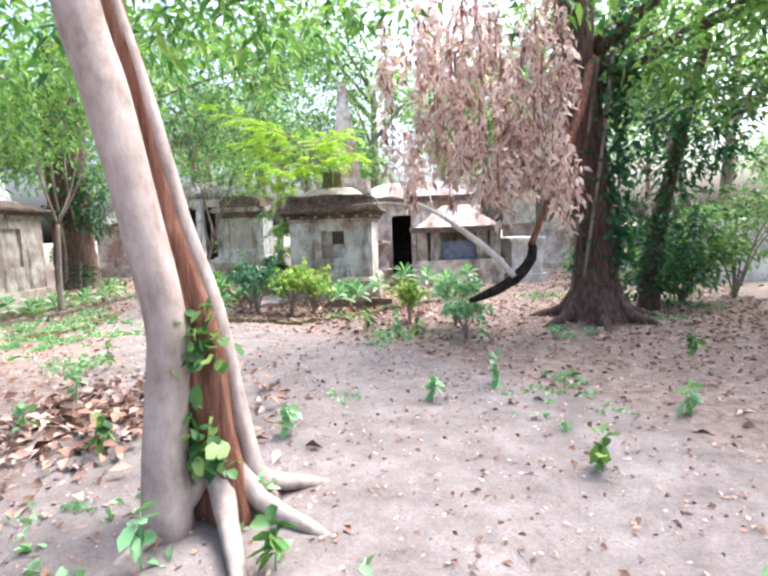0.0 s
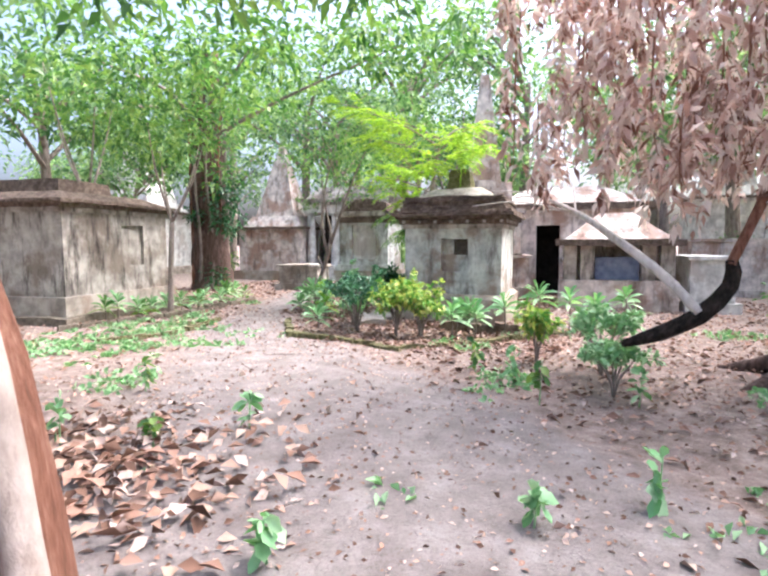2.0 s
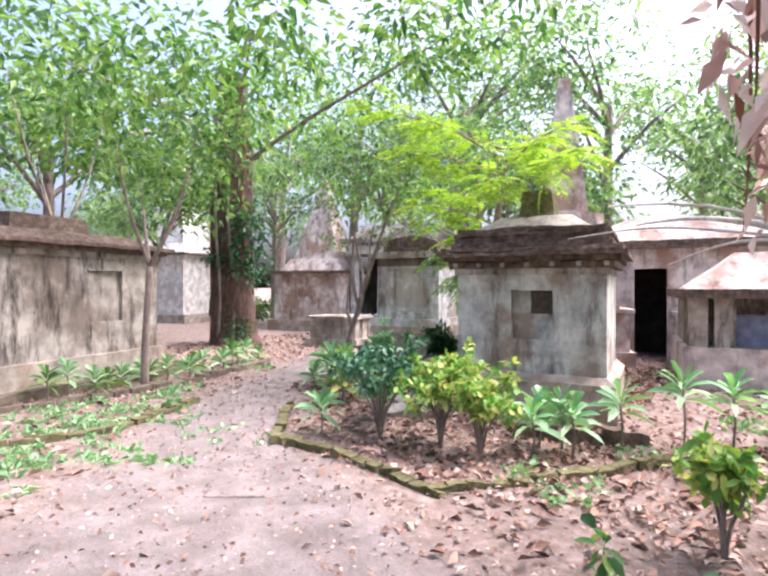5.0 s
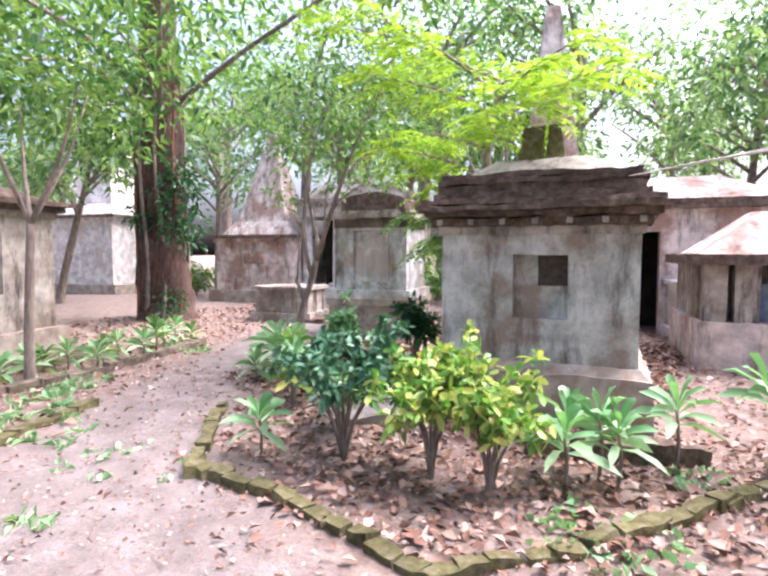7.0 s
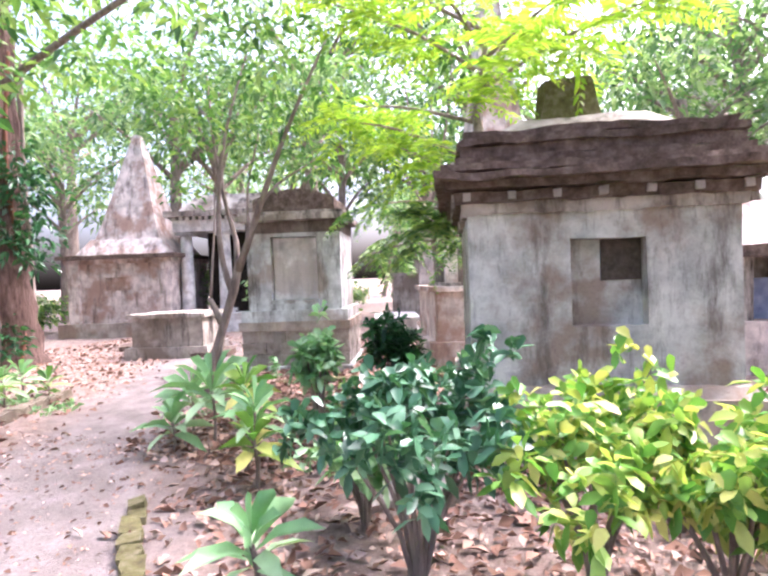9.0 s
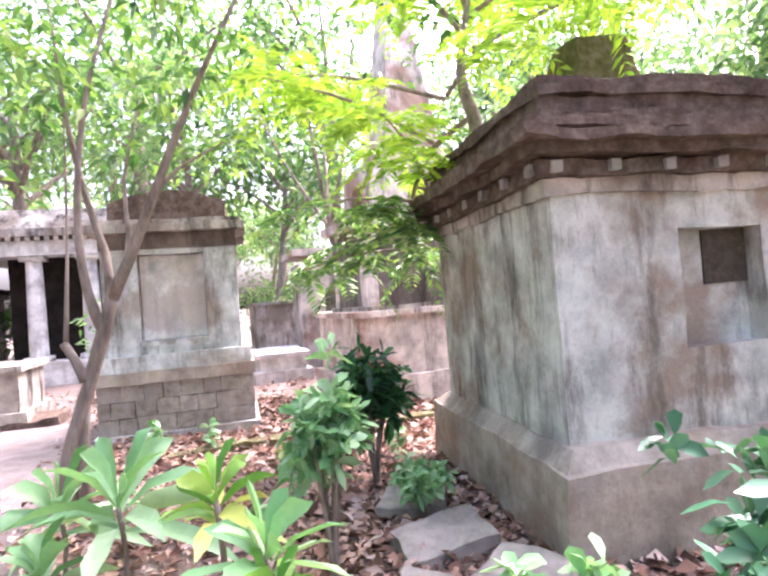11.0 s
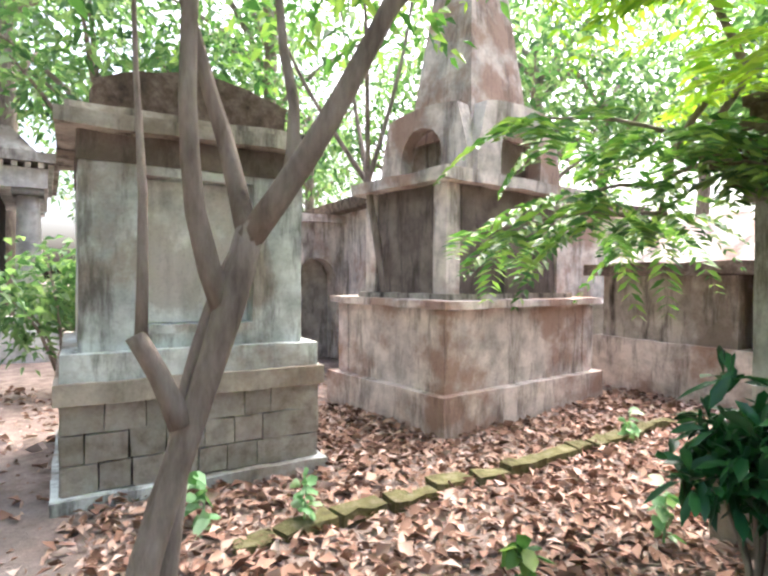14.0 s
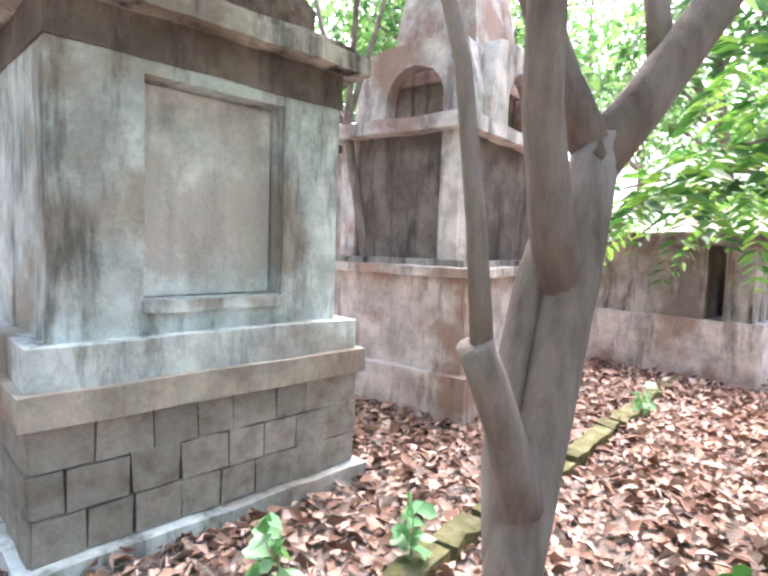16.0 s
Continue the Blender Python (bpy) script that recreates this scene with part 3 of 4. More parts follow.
def door_tomb():
    t = empty("mausoleum", pose(-2.6, 20.4, 0, 0, 0, 14), "pink-plastered mausoleum with open dark doorway", "mausoleum")
    bm = bmesh.new()
    slab(bm, 0, 1.6, 0, 0.35, -0.1, 2.75, 0.2)
    slab(bm, 2.35, 5.0, 0, 0.35, -0.1, 2.75, 0.2)
    slab(bm, 1.6, 2.35, 0, 0.35, 2.25, 2.75, 0.2)
    slab(bm, 0, 0.35, 0.35, 4, -0.1, 2.75, 0.25)
    slab(bm, 4.65, 5.0, 0.35, 4, -0.1, 2.75, 0.25)
    slab(bm, 0, 5.0, 4, 4.35, -0.1, 2.75, 0.25)
    wear(bm, 0.012, 2, 8)
    part("wall", bm, M_PLASTER_PINK, t)
    # solid block behind the door, its black paints the inner shade
    stone("inside", t, M_INSIDE_SHADE, (0.4, 4.6, 1.2, 3.9, 0.0, 2.7), 0.01, label="near-black block painted as the interior's shade")
    stone("cornice", t, M_BRICK, (-0.25, 5.25, -0.25, 4.6, 2.75, 2.95), 0.02, cell=0.15)
    stone("roof", t, M_PLASTER_PINK, (0.1, 4.9, 0.1, 4.2, 2.94, 3.6), 0.02, cell=0.25, top=1.2)
    return t


def shelter_tomb():
    """A low tomb whose opening is filled with a blue-grey sheet."""
    t = empty("tomb", pose(0.75, 17.2, 0, 0, 0, 14), "low tomb with capped piers and blue-grey opening", "tomb")
    w, d = 2.6, 2.4
    stone("base", t, M_PLASTER_PINK, (-0.1, w + 0.1, -0.1, d + 0.1, -0.1, 0.72), 0.015)
    for x in (0.0, 0.42, w - 0.75, w - 0.32):
        stone("pier", t, M_PLASTER_DARK, (x, x + 0.32, 0.0, 0.3, 0.7, 1.6), 0.012)
    stone("back", t, M_PLASTER_DARK, (0, w, 0.5, d, 0.7, 1.6), 0.012)
    # thin blue-grey sheet that gives the opening its colour
    stone("opening_sheet", t, M_OPENING_BLUE, (0.78, w - 0.78, 0.22, 0.26, 0.72, 1.3), 0.02, 4, 0.08, label="blue-grey sheet filling the opening")
    stone("cap", t, M_BRICK, (-0.2, w + 0.2, -0.2, d + 0.2, 1.6, 1.76), 0.02)
    stone("roof", t, M_PLASTER_PINK, (0.0, w, 0.0, d, 1.75, 2.45), 0.02, 2, 0.15, top=0.9)
    return t


def chest(m, mat, w, d, h, label):
    t = empty("chest_tomb", m, label, "tomb", "plain chest tombs")
    stone("plinth", t, mat, (-0.12, w + 0.12, -0.12, d + 0.12, -0.1, 0.2), 0.015, cell=0.2)
    stone("chest", t, mat, (0, w, 0, d, 0.2, h), 0.01, cell=0.2)
    stone("cap", t, mat, (-0.08, w + 0.08, -0.08, d + 0.08, h, h + 0.09), 0.015, cell=0.2)
    return t


def arch_tomb():
    t = empty("tomb", pose(-4.6, 22.2, 0, 0, 0, 20), "grey tomb wall with tall arched recess", "tomb")
    bm = bmesh.new()
    arch_face(bm, 1.9, 2.7, 0.8, 1.9, 0.35)
    wear(bm, 0.012, 3, 2)
    part("arch_wall", bm, M_PLASTER_PINK, t)
    stone("recess", t, M_PLASTER_DARK, (0.1, 1.8, 0.34, 1.6, -0.1, 2.4), 0.012)
    stone("cornice", t, M_PLASTER_PINK, (-0.12, 2.02, -0.1, 1.7, 2.55, 2.7), 0.015)
    return t


square_tomb()
block_tomb()
obelisk_tomb()
long_tomb()
pyramid_tomb(pose(-15.2, 20.9, 0, 0, 0, 18), M_PLASTER_PINK, 3.1, 2.2, 6.4, "grey-pink tomb with tall pyramid top among trees")
pyramid_tomb(pose(-25.0, 19.2, 0, 0, 0, 18), M_WHITE, 3.8, 3.2, 9.5, "large pale tomb with pyramid top beyond the path")
pyramid_tomb(pose(3.2, 31.0, 0, 0, 0, 18), M_WHITE, 3.0, 3.5, 11.5, "far white obelisk rising above the leaves")
pavilion()
door_tomb()
shelter_tomb()
arch_tomb()
chest(pose(0.5, 19.2, 0, 0, 0, 20), M_WHITE, 1.7, 2.2, 1.1, "whitewashed chest tomb on littered ground")
chest(pose(3.6, 18.0, 0, 0, 0, 20), M_WHITE, 1.0, 1.8, 1.25, "whitewashed chest tomb on littered ground")
chest(pose(-6.6, 26.0, 0, 0, 0, 20), M_PLASTER_DARK, 2.6, 2.0, 1.5, "dark weathered chest tomb far behind")
chest(pose(-5.2, 20.6, 0, 0, 0, 20), M_WHITE, 0.9, 1.6, 0.45, "low white grave slab on littered ground")
chest(pose(-9.6, 17.6, 0, 0, 0, 18), M_PLASTER_DARK, 1.5, 1.2, 0.8, "small dark grave block under the trees")
chest(pose(3.4, 22.5, 0, 0, 0, 14), M_PLASTER_PINK, 3.4, 2.2, 1.7, "broad pinkish chest tomb behind dead branches")
chest(pose(8.8, 17.5, 0, 0, 0, 14), M_WHITE, 2.4, 2.0, 1.6, "pale chest tomb half hidden by bushes")


# ---- trees ----
def limbs_of(rng, base, top, n, reach, rise):
    out = []
    for i in range(n):
        a = rng.uniform(0, 6.283)
        u = rng.uniform(0.55, 1.0)
        p = [base[k] * (1 - u) + top[k] * u for k in range(3)]
        q = (p[0] + math.cos(a) * reach * 0.5, p[1] + math.sin(a) * reach * 0.5, p[2] + rise * 0.6)
        r = (p[0] + math.cos(a) * reach, p[1] + math.sin(a) * reach, p[2] + rise)
        out.append([p, q, r])
    return out


def forest_tree(seed, h, r, spread):
    rng = np.random.default_rng(seed)
    t = empty("tree", pose(0, 0, 0), "broad-leaved tree with a loose green crown", "tree", "trees round the graveyard")
    top = (rng.normal(0, .4), rng.normal(0, .4), h * 0.62)
    wood("trunk", [(0, 0, -0.2), (0.05, 0, 0.4), (top[0] * .4, top[1] * .5, h * 0.3), top], [r * 1.5, r, r * 0.8, r * 0.45], M_BARK_GREY, t, sides=9)
    sets = []
    ends = limbs_of(rng, (0, 0, 0.6), top, 9, spread * 0.75, h * 0.17)
    for i, l in enumerate(ends):
        wood("limb", l, [r * 0.4, r * 0.25, r * 0.06], M_BARK_GREY, t, sides=6)
        sets.append(crown(rng, l[2], (spread * 0.42, spread * 0.42, h * 0.13), 12, 14, 0.36, 0.32))
        sets.append(crown(rng, (l[1][0], l[1][1], l[1][2] + .3), (spread * 0.3, spread * 0.3, h * 0.1), 5, 12, 0.34, 0.3))
    sets.append(crown(rng, (top[0], top[1], h * 0.82), (spread * 0.6, spread * 0.6, h * 0.17), 28, 14, 0.4, 0.34))
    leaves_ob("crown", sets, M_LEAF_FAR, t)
    return t


def undergrowth(seed, h, w, mat):
    rng = np.random.default_rng(seed)
    t = empty("shrub", pose(0, 0, 0), "loose green undergrowth shrub on leaf litter", "shrub", "undergrowth shrubs")
    sets = []
    for i in range(7):
        a, l = rng.uniform(0, 6.28), rng.uniform(0.2, 1) * w
        e = (math.cos(a) * l, math.sin(a) * l, h * rng.uniform(0.5, 1))
        wood("stem", [(0, 0, -0.05), (e[0] * .4, e[1] * .4, e[2] * .6), e], [0.03, 0.02, 0.006], M_BARK_GREY, t, sides=5)
        sets.append(crown(rng, (e[0] * .8, e[1] * .8, e[2] * .8), (w * .4, w * .4, h * .28), 14, 12, 0.16, 0.17))
    leaves_ob("foliage", sets, mat, t)
    return t


kinds = [forest_tree(11, 11.0, 0.22, 3.6), forest_tree(12, 13.0, 0.27, 4.2), forest_tree(13, 9.0, 0.16, 3.0), forest_tree(14, 15.0, 0.3, 4.6)]
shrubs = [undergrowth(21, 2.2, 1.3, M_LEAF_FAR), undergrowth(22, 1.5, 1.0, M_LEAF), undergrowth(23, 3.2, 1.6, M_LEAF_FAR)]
# (-5.8, 4.2) and (-9.5, 2.2): unseen trees added to shade the left ground
tree_spots = [(-14.6, 12.2), (-14.0, 27.0), (-6.2, 26.6), (4.6, 28.5), (-8.5, 26), (-16.5, 27), (-19, 17), (-4.5, 30), (1, 33), (6, 28), (10, 22), (13, 16), (-21.5, 26), (-15, 34), (-9, 37), (-2, 39), (6, 37), (13, 31), (18, 24),
              (-27, 31), (-30, 22), (-28, 13), (-20, 9), (-15.5, 5), (-24, 2), (-20, 38), (12, 9), (17, 13), (20, 5), (-5.8, 4.2), (-9.5, 2.2), (-9, -5), (2, -9), (9, -8), (-16, -4), (-33, 36), (-1, 47), (12, 44), (-14, 46),
              (24, 36), (-40, 26), (30, 20), (-36, 10), (-11.5, 30), (2.5, 25.5), (-24, 45), (20, 48)]
rr = random.Random(3)
for i, (x, y) in enumerate(tree_spots):
    m = pose(x, y, 0, 0, 0, rr.uniform(0, 360))
    src = kinds[i % 4]
    if i < 4:
        src.matrix_basis = m
    else:
        c = copy_thing(src, m)
        s = rr.uniform(0.85, 1.2)
        c.scale = (s, s, s)
shrub_spots = [(-12.5, 25), (-18, 22), (-6.5, 29), (4.5, 26), (8, 20), (8.6, 14.2), (10.5, 12), (7.4, 13.6), (-17.5, 13), (-14.5, 11.5), (-13, 8), (-12, 5), (-22, 16), (-8.2, 24.5), (0.5, 27), (11, 25), (-27, 24), (14, 20),
               (-20, 29), (-11, 33), (-3, 34), (7, 32), (9.2, 10.4), (-10.5, 3), (-7.2, 20.3), (6.0, 16.8), (-17, 8.5), (12, 6), (-25, 8), (-31, 28)]
for i, (x, y) in enumerate(shrub_spots):
    m = pose(x, y, 0, 0, 0, rr.uniform(0, 360))
    if i < 3:
        shrubs[i].matrix_basis = m
    else:
        c = copy_thing(shrubs[i % 3], m)
        s = rr.uniform(0.7, 1.3)
        c.scale = (s, s, s)

# twin-stemmed tree beside the start of the path
rng = np.random.default_rng(5)
t = empty("tree", pose(0.5, -0.42, 0), "pale trunk twined with a reddish stripped trunk", "tree")
wood("trunk", [(1.78, 3.7, -0.1), (1.78, 3.72, 0.4), (1.83, 3.75, 1.0), (1.84, 3.75, 1.3), (1.74, 3.72, 1.9), (1.62, 3.68, 2.6), (1.46, 3.62, 3.5), (1.2, 3.5, 6.5)],
     [0.17, 0.135, 0.125, 0.12, 0.125, 0.13, 0.12, 0.08], M_BARK_PALE, t, "smooth pale trunk", 16, 0.1)
wood("red_trunk", [(1.95, 4.08, -0.1), (1.93, 4.06, 0.3), (1.9, 4.04, 0.8), (1.85, 4.0, 1.3), (1.72, 3.99, 1.9), (1.58, 3.98, 2.6), (1.42, 3.95, 3.4), (1.2, 3.9, 5)],
     [0.33, 0.25, 0.2, 0.165, 0.13, 0.1, 0.08, 0.06], M_BARK_RED, t, "reddish trunk stripped of bark", 20, 0.38, 3)
wood("bark_strip", [(2.22, 4.12, -0.02), (2.16, 4.08, 0.3), (2.08, 4.05, 0.8), (2.01, 4.02, 1.3), (1.84, 3.99, 1.9), (1.68, 3.96, 2.6), (1.5, 3.92, 3.3)],
     [0.1, 0.07, 0.06, 0.055, 0.05, 0.045, 0.03], M_BARK_PALE, t, "remaining strip of pale bark", 10, 0.25, 6)
for i, (a, l) in enumerate(((-0.9, 0.85), (-0.2, 0.7), (-1.9, 0.6), (0.7, 0.6), (2.6, 0.6))):
    ca, sa = math.cos(a), math.sin(a)
    wood("root", [(1.93 + ca * .1, 4.05 + sa * .1, 0.3), (1.93 + ca * l * .5, 4.05 + sa * l * .5, 0.09), (1.93 + ca * l, 4.05 + sa * l, 0.0), (1.93 + ca * l * 1.3, 4.05 + sa * l * 1.3, -0.06)],
         [0.1, 0.065, 0.045, 0.02], M_BARK_PALE, t, "surface root", 8, 0.25, i)
for z, n in ((0.5, 70), (1.15, 60)):
    b = np.array((1.98, 3.82, z)) + rng.normal(0, 1, (n, 3)) * (0.09, 0.05, 0.11)
    d = np.array((0.25, -0.6, 0.2)) + rng.normal(0, 0.6, (n, 3))
    L = rng.uniform(0.07, 0.13, n)
    leaves_ob("sprout", [blades(b, d, L, L * 0.75, rng, 0.4, 0.12, True)], M_LEAF, t, "bright green leaves sprouting from the bark")
for i, e in enumerate(((-0.8, 6.2, 4.9), (-2.2, 5.5, 5.2), (0.4, 7.6, 5.2), (2.6, 6.4, 5.6))):
    wood("limb", [(1.3, 3.6, 4.0), (e[0] * .5 + .6, e[1] * .5 + 1.8, e[2] - .2), e], [0.07, 0.05, 0.015], M_BARK_PALE, t, "", 8, 0.15, i)
sets = [crown(rng, (0.3, 5.2, 5.6), (3.2, 2.4, 1.0), 70, 14, 0.28, 0.2), crown(rng, (-1.4, 6.6, 4.7), (2.2, 1.6, 0.7), 55, 14, 0.26, 0.2), crown(rng, (0.6, 8.2, 5.0), (2.4, 1.4, 0.6), 55, 14, 0.26, 0.2)]
leaves_ob("crown", sets, M_LEAF, t)

# big ivy-clad tree
t = empty("tree", pose(5.45, 11.25, 0), "massive dark-barked tree wrapped in ivy", "tree")
wood("trunk", [(0, 0, -0.1), (0, 0, 0.12), (-0.02, 0, 0.6), (-0.03, 0, 1.4), (-0.2, 0, 2.8), (-0.36, 0, 5), (-0.5, 0.1, 8)], [0.72, 0.58, 0.43, 0.37, 0.35, 0.33, 0.25], M_BARK_DARK, t, "", 20, 0.28, 2)
for i in range(7):
    a = i * 0.9 + 0.3
    wood("buttress_root", [(math.cos(a) * .3, math.sin(a) * .3, 0.5), (math.cos(a) * .58, math.sin(a) * .58, 0.14), (math.cos(a) * 1.0, math.sin(a) * 1.0, 0.0), (math.cos(a) * 1.3, math.sin(a) * 1.3, -0.08)], [0.16, 0.13, 0.08, 0.03], M_BARK_DARK, t, "", 8, 0.2, i)
for i in range(5):
    a = rng.uniform(2.6, 6.6)
    wood("vine", [(math.cos(a + k * .25) * (0.42 - 0.012 * k), math.sin(a + k * .25) * (0.42 - 0.012 * k), 0.05 + k * 0.75) for k in range(7)], [0.03] * 7, M_BARK_GREY, t, "", 6, 0.2, i)
n = 900
a, z = rng.uniform(-0.9, 2.4, n), rng.uniform(0.6, 5.5, n)
b = np.stack([np.cos(a) * .42, np.sin(a) * .42 - .1, z], -1) + rng.normal(0, .1, (n, 3))
n2 = 220
a2, z2 = rng.uniform(3, 6.0, n2), rng.uniform(0.2, 4.5, n2)
b2 = np.stack([np.cos(a2) * .42, np.sin(a2) * .42, z2], -1) + rng.normal(0, .04, (n2, 3))
L = rng.uniform(.1, .22, n)
L2 = rng.uniform(.08, .16, n2)
leaves_ob("ivy", [blades(b, rng.normal(0, 1, (n, 3)) + (0.5, -.6, -.4), L, L * .7, rng), blades(b2, rng.normal(0, 1, (n2, 3)) + (0, -.6, -.3), L2, L2 * .7, rng)], M_LEAF_DEEP, t, "dark ivy leaves")
sets = [crown(rng, (0.6, -0.2, 6.2), (3.4, 3.2, 1.6), 130, 15, 0.3, 0.2), crown(rng, (2.0, -1.0, 4.4), (1.5, 1.3, 1.3), 80, 15, 0.26, 0.18)]
for i, l in enumerate(limbs_of(rng, (0, 0, 1), (0, 0, 6), 6, 2.6, 1.2)):
    wood("limb", l, [0.13, 0.08, 0.02], M_BARK_DARK, t, "", 8, 0.2, i)
leaves_ob("crown", sets, M_LEAF, t)

t = empty("tree", pose(6.6, 12.6, 0), "slim leaning tree smothered in leafy creeper", "tree")
wood("trunk", [(0, 0, -0.1), (0.1, 0, 1.2), (0.4, 0.1, 2.8), (0.9, 0.1, 5.0)], [0.24, 0.17, 0.13, 0.08], M_BARK_DARK, t, "", 12, 0.2)
leaves_ob("creeper", [crown(rng, (0.2, -.1, 1.3), (0.8, 0.7, 1.2), 90, 14, 0.2, 0.15), crown(rng, (0.7, 0, 3.4), (1.1, 1, 1.4), 100, 14, 0.24, 0.17)], M_LEAF_DEEP, t, "dense dark creeper")

# vine-hung tree at the bend of the path
t = empty("tree", pose(-11.95, 16.45, 0), "tall rough tree hung with vines beside the path", "tree")
wood("trunk", [(0, 0, -0.1), (0, 0, 0.5), (0, 0, 2.2), (-0.05, 0, 4.6), (0.05, 0, 8.5)], [0.88, 0.68, 0.58, 0.56, 0.44], M_BARK_DARK, t, "", 18, 0.35, 4)
for i in range(9):
    a = i * 0.7
    rad = 0.64
    wood("vine", [(math.cos(a + 0.15 * math.sin(k)) * rad, math.sin(a + 0.15 * math.sin(k)) * rad, k * 0.9 - 0.05) for k in range(8)], [0.075, 0.06, 0.05, 0.05, 0.045, 0.04, 0.04, 0.03], M_BARK_RED if i % 3 == 0 else M_BARK_GREY, t, "", 7, 0.25, i)
leaves_ob("ivy", [crown(rng, (1.0, -0.1, 3.0), (0.5, 0.5, 1.3), 42, 14, 0.2, 0.2), crown(rng, (-0.1, -0.62, 2.6), (0.3, 0.15, 0.4), 8, 12, 0.14, 0.18), crown(rng, (0.5, -.3, 0.5), (0.4, 0.3, 0.5), 25, 12, 0.14, 0.16)], M_LEAF_DEEP, t, "ivy climbing the trunk")
for i, e in enumerate(((3.5, -3.2, 5.9), (7.0, -4.6, 6.0), (4.6, -6.6, 5.6), (1.0, -5.0, 5.2), (9.0, -1.5, 6.6))):
    wood("limb", [(0, 0, 5.4), (e[0] * .45, e[1] * .45, 6.1), e], [0.08, 0.05, 0.015], M_BARK_GREY, t, "", 8, 0.2, i)
leaves_ob("overhang", [crown(rng, (3.5, -3.2, 6.0), (2.0, 1.8, 0.7), 40, 14, 0.3, 0.24), crown(rng, (7.0, -4.6, 6.1), (2.4, 1.8, 0.7), 48, 14, 0.3, 0.22), crown(rng, (4.6, -6.6, 5.6), (2.2, 1.6, 0.6), 42, 14, 0.3, 0.22), crown(rng, (1.0, -5.0, 5.2), (1.8, 1.6, 0.7), 60, 14, 0.3, 0.22), crown(rng, (9.0, -1.5, 6.8), (2.2, 1.8, 0.8), 60, 14, 0.3, 0.24)], M_LEAF, t, "leafy limbs reaching over the path")
leaves_ob("crown", [crown(rng, (0, 0, 7.8), (4.4, 4.0, 2.0), 100, 14, 0.34, 0.3), crown(rng, (1.4, -2.2, 5.4), (2.2, 1.8, 1.0), 60, 14, 0.3, 0.24), crown(rng, (-2.0, -1.6, 5.2), (1.9, 1.8, 1.0), 50, 14, 0.3, 0.24)], M_LEAF, t)


def sapling(m, h, lean, label, mat=M_LEAF, leaf=0.17, forks=4, seed=0, size=1.0, crown_z=0.75):
    rng = np.random.default_rng(seed)
    t = empty("sapling", m, label, "tree", "young trees")
    f = (lean[0] * .5, lean[1] * .5, h * .45)
    wood("trunk", [(0, 0, -0.08), (lean[0] * .15, lean[1] * .15, h * .2), f], [0.075, 0.06, 0.05], M_BARK_GREY, t, "", 10, 0.15, seed)
    sets = []
    for i in range(forks):
        a = 6.28 * i / forks + rng.uniform(-.4, .4)
        e = (lean[0] + math.cos(a) * .5 * size, lean[1] + math.sin(a) * .5 * size, h * rng.uniform(.8, 1.0))
        wood("limb", [f, ((f[0] + e[0]) / 2 + math.cos(a) * .1, (f[1] + e[1]) / 2 + math.sin(a) * .1, (f[2] + e[2]) / 2), e], [0.035, 0.024, 0.008], M_BARK_GREY, t, "", 7, 0.15, i)
        sets.append(crown(rng, (e[0], e[1], h * crown_z + rng.uniform(0, h * .2)), (.8 * size, .8 * size, h * .14), 12, 11, 0.2, leaf))
    leaves_ob("crown", sets, mat, t)
    return t


sapling(pose(-6.75, 10.9, 0), 4.8, (0.2, 0.1), "thin grey sapling forking above tomb height", seed=31, size=1.5)
sapling(pose(-9.2, 10.4, 0), 6.0, (-0.3, 0.2), "young tree with spreading thin branches behind tomb", seed=32, size=2.2)
sapling(pose(-3.2, 18.9, 0), 6.0, (-0.6, 0.5), "slim tree behind the obelisk tomb", seed=34, size=2.0)

# forked tree in front of the block tomb
t = empty("tree", pose(-0.165, 0.15, 0), "smooth grey forked tree with a sawn stub", "tree")
wood("trunk", [(-5.2, 14.43, -0.08), (-5.15, 14.44, 0.35), (-5.06, 14.48, 0.7), (-4.93, 14.52, 1.1), (-4.84, 14.55, 1.4), (-4.76, 14.57, 1.72)], [0.08, 0.06, 0.055, 0.05, 0.06, 0.052], M_BARK_GREY, t, "", 16, 0.2, 1)
wood("strand", [(-5.08, 14.5, -0.08), (-5.06, 14.5, 0.4), (-5.02, 14.5, 0.75), (-5.0, 14.56, 1.05), (-4.9, 14.6, 1.4), (-4.82, 14.6, 1.6)], [0.06, 0.045, 0.04, 0.036, 0.034, 0.03], M_BARK_GREY, t, "second strand fused into the trunk", 12, 0.2, 2)
wood("stub", [(-5.0, 14.49, 0.98), (-5.07, 14.48, 1.16), (-5.15, 14.47, 1.31)], [0.045, 0.036, 0.034], M_BARK_GREY, t, "sawn-off branch stub", 10, 0.15, 3)
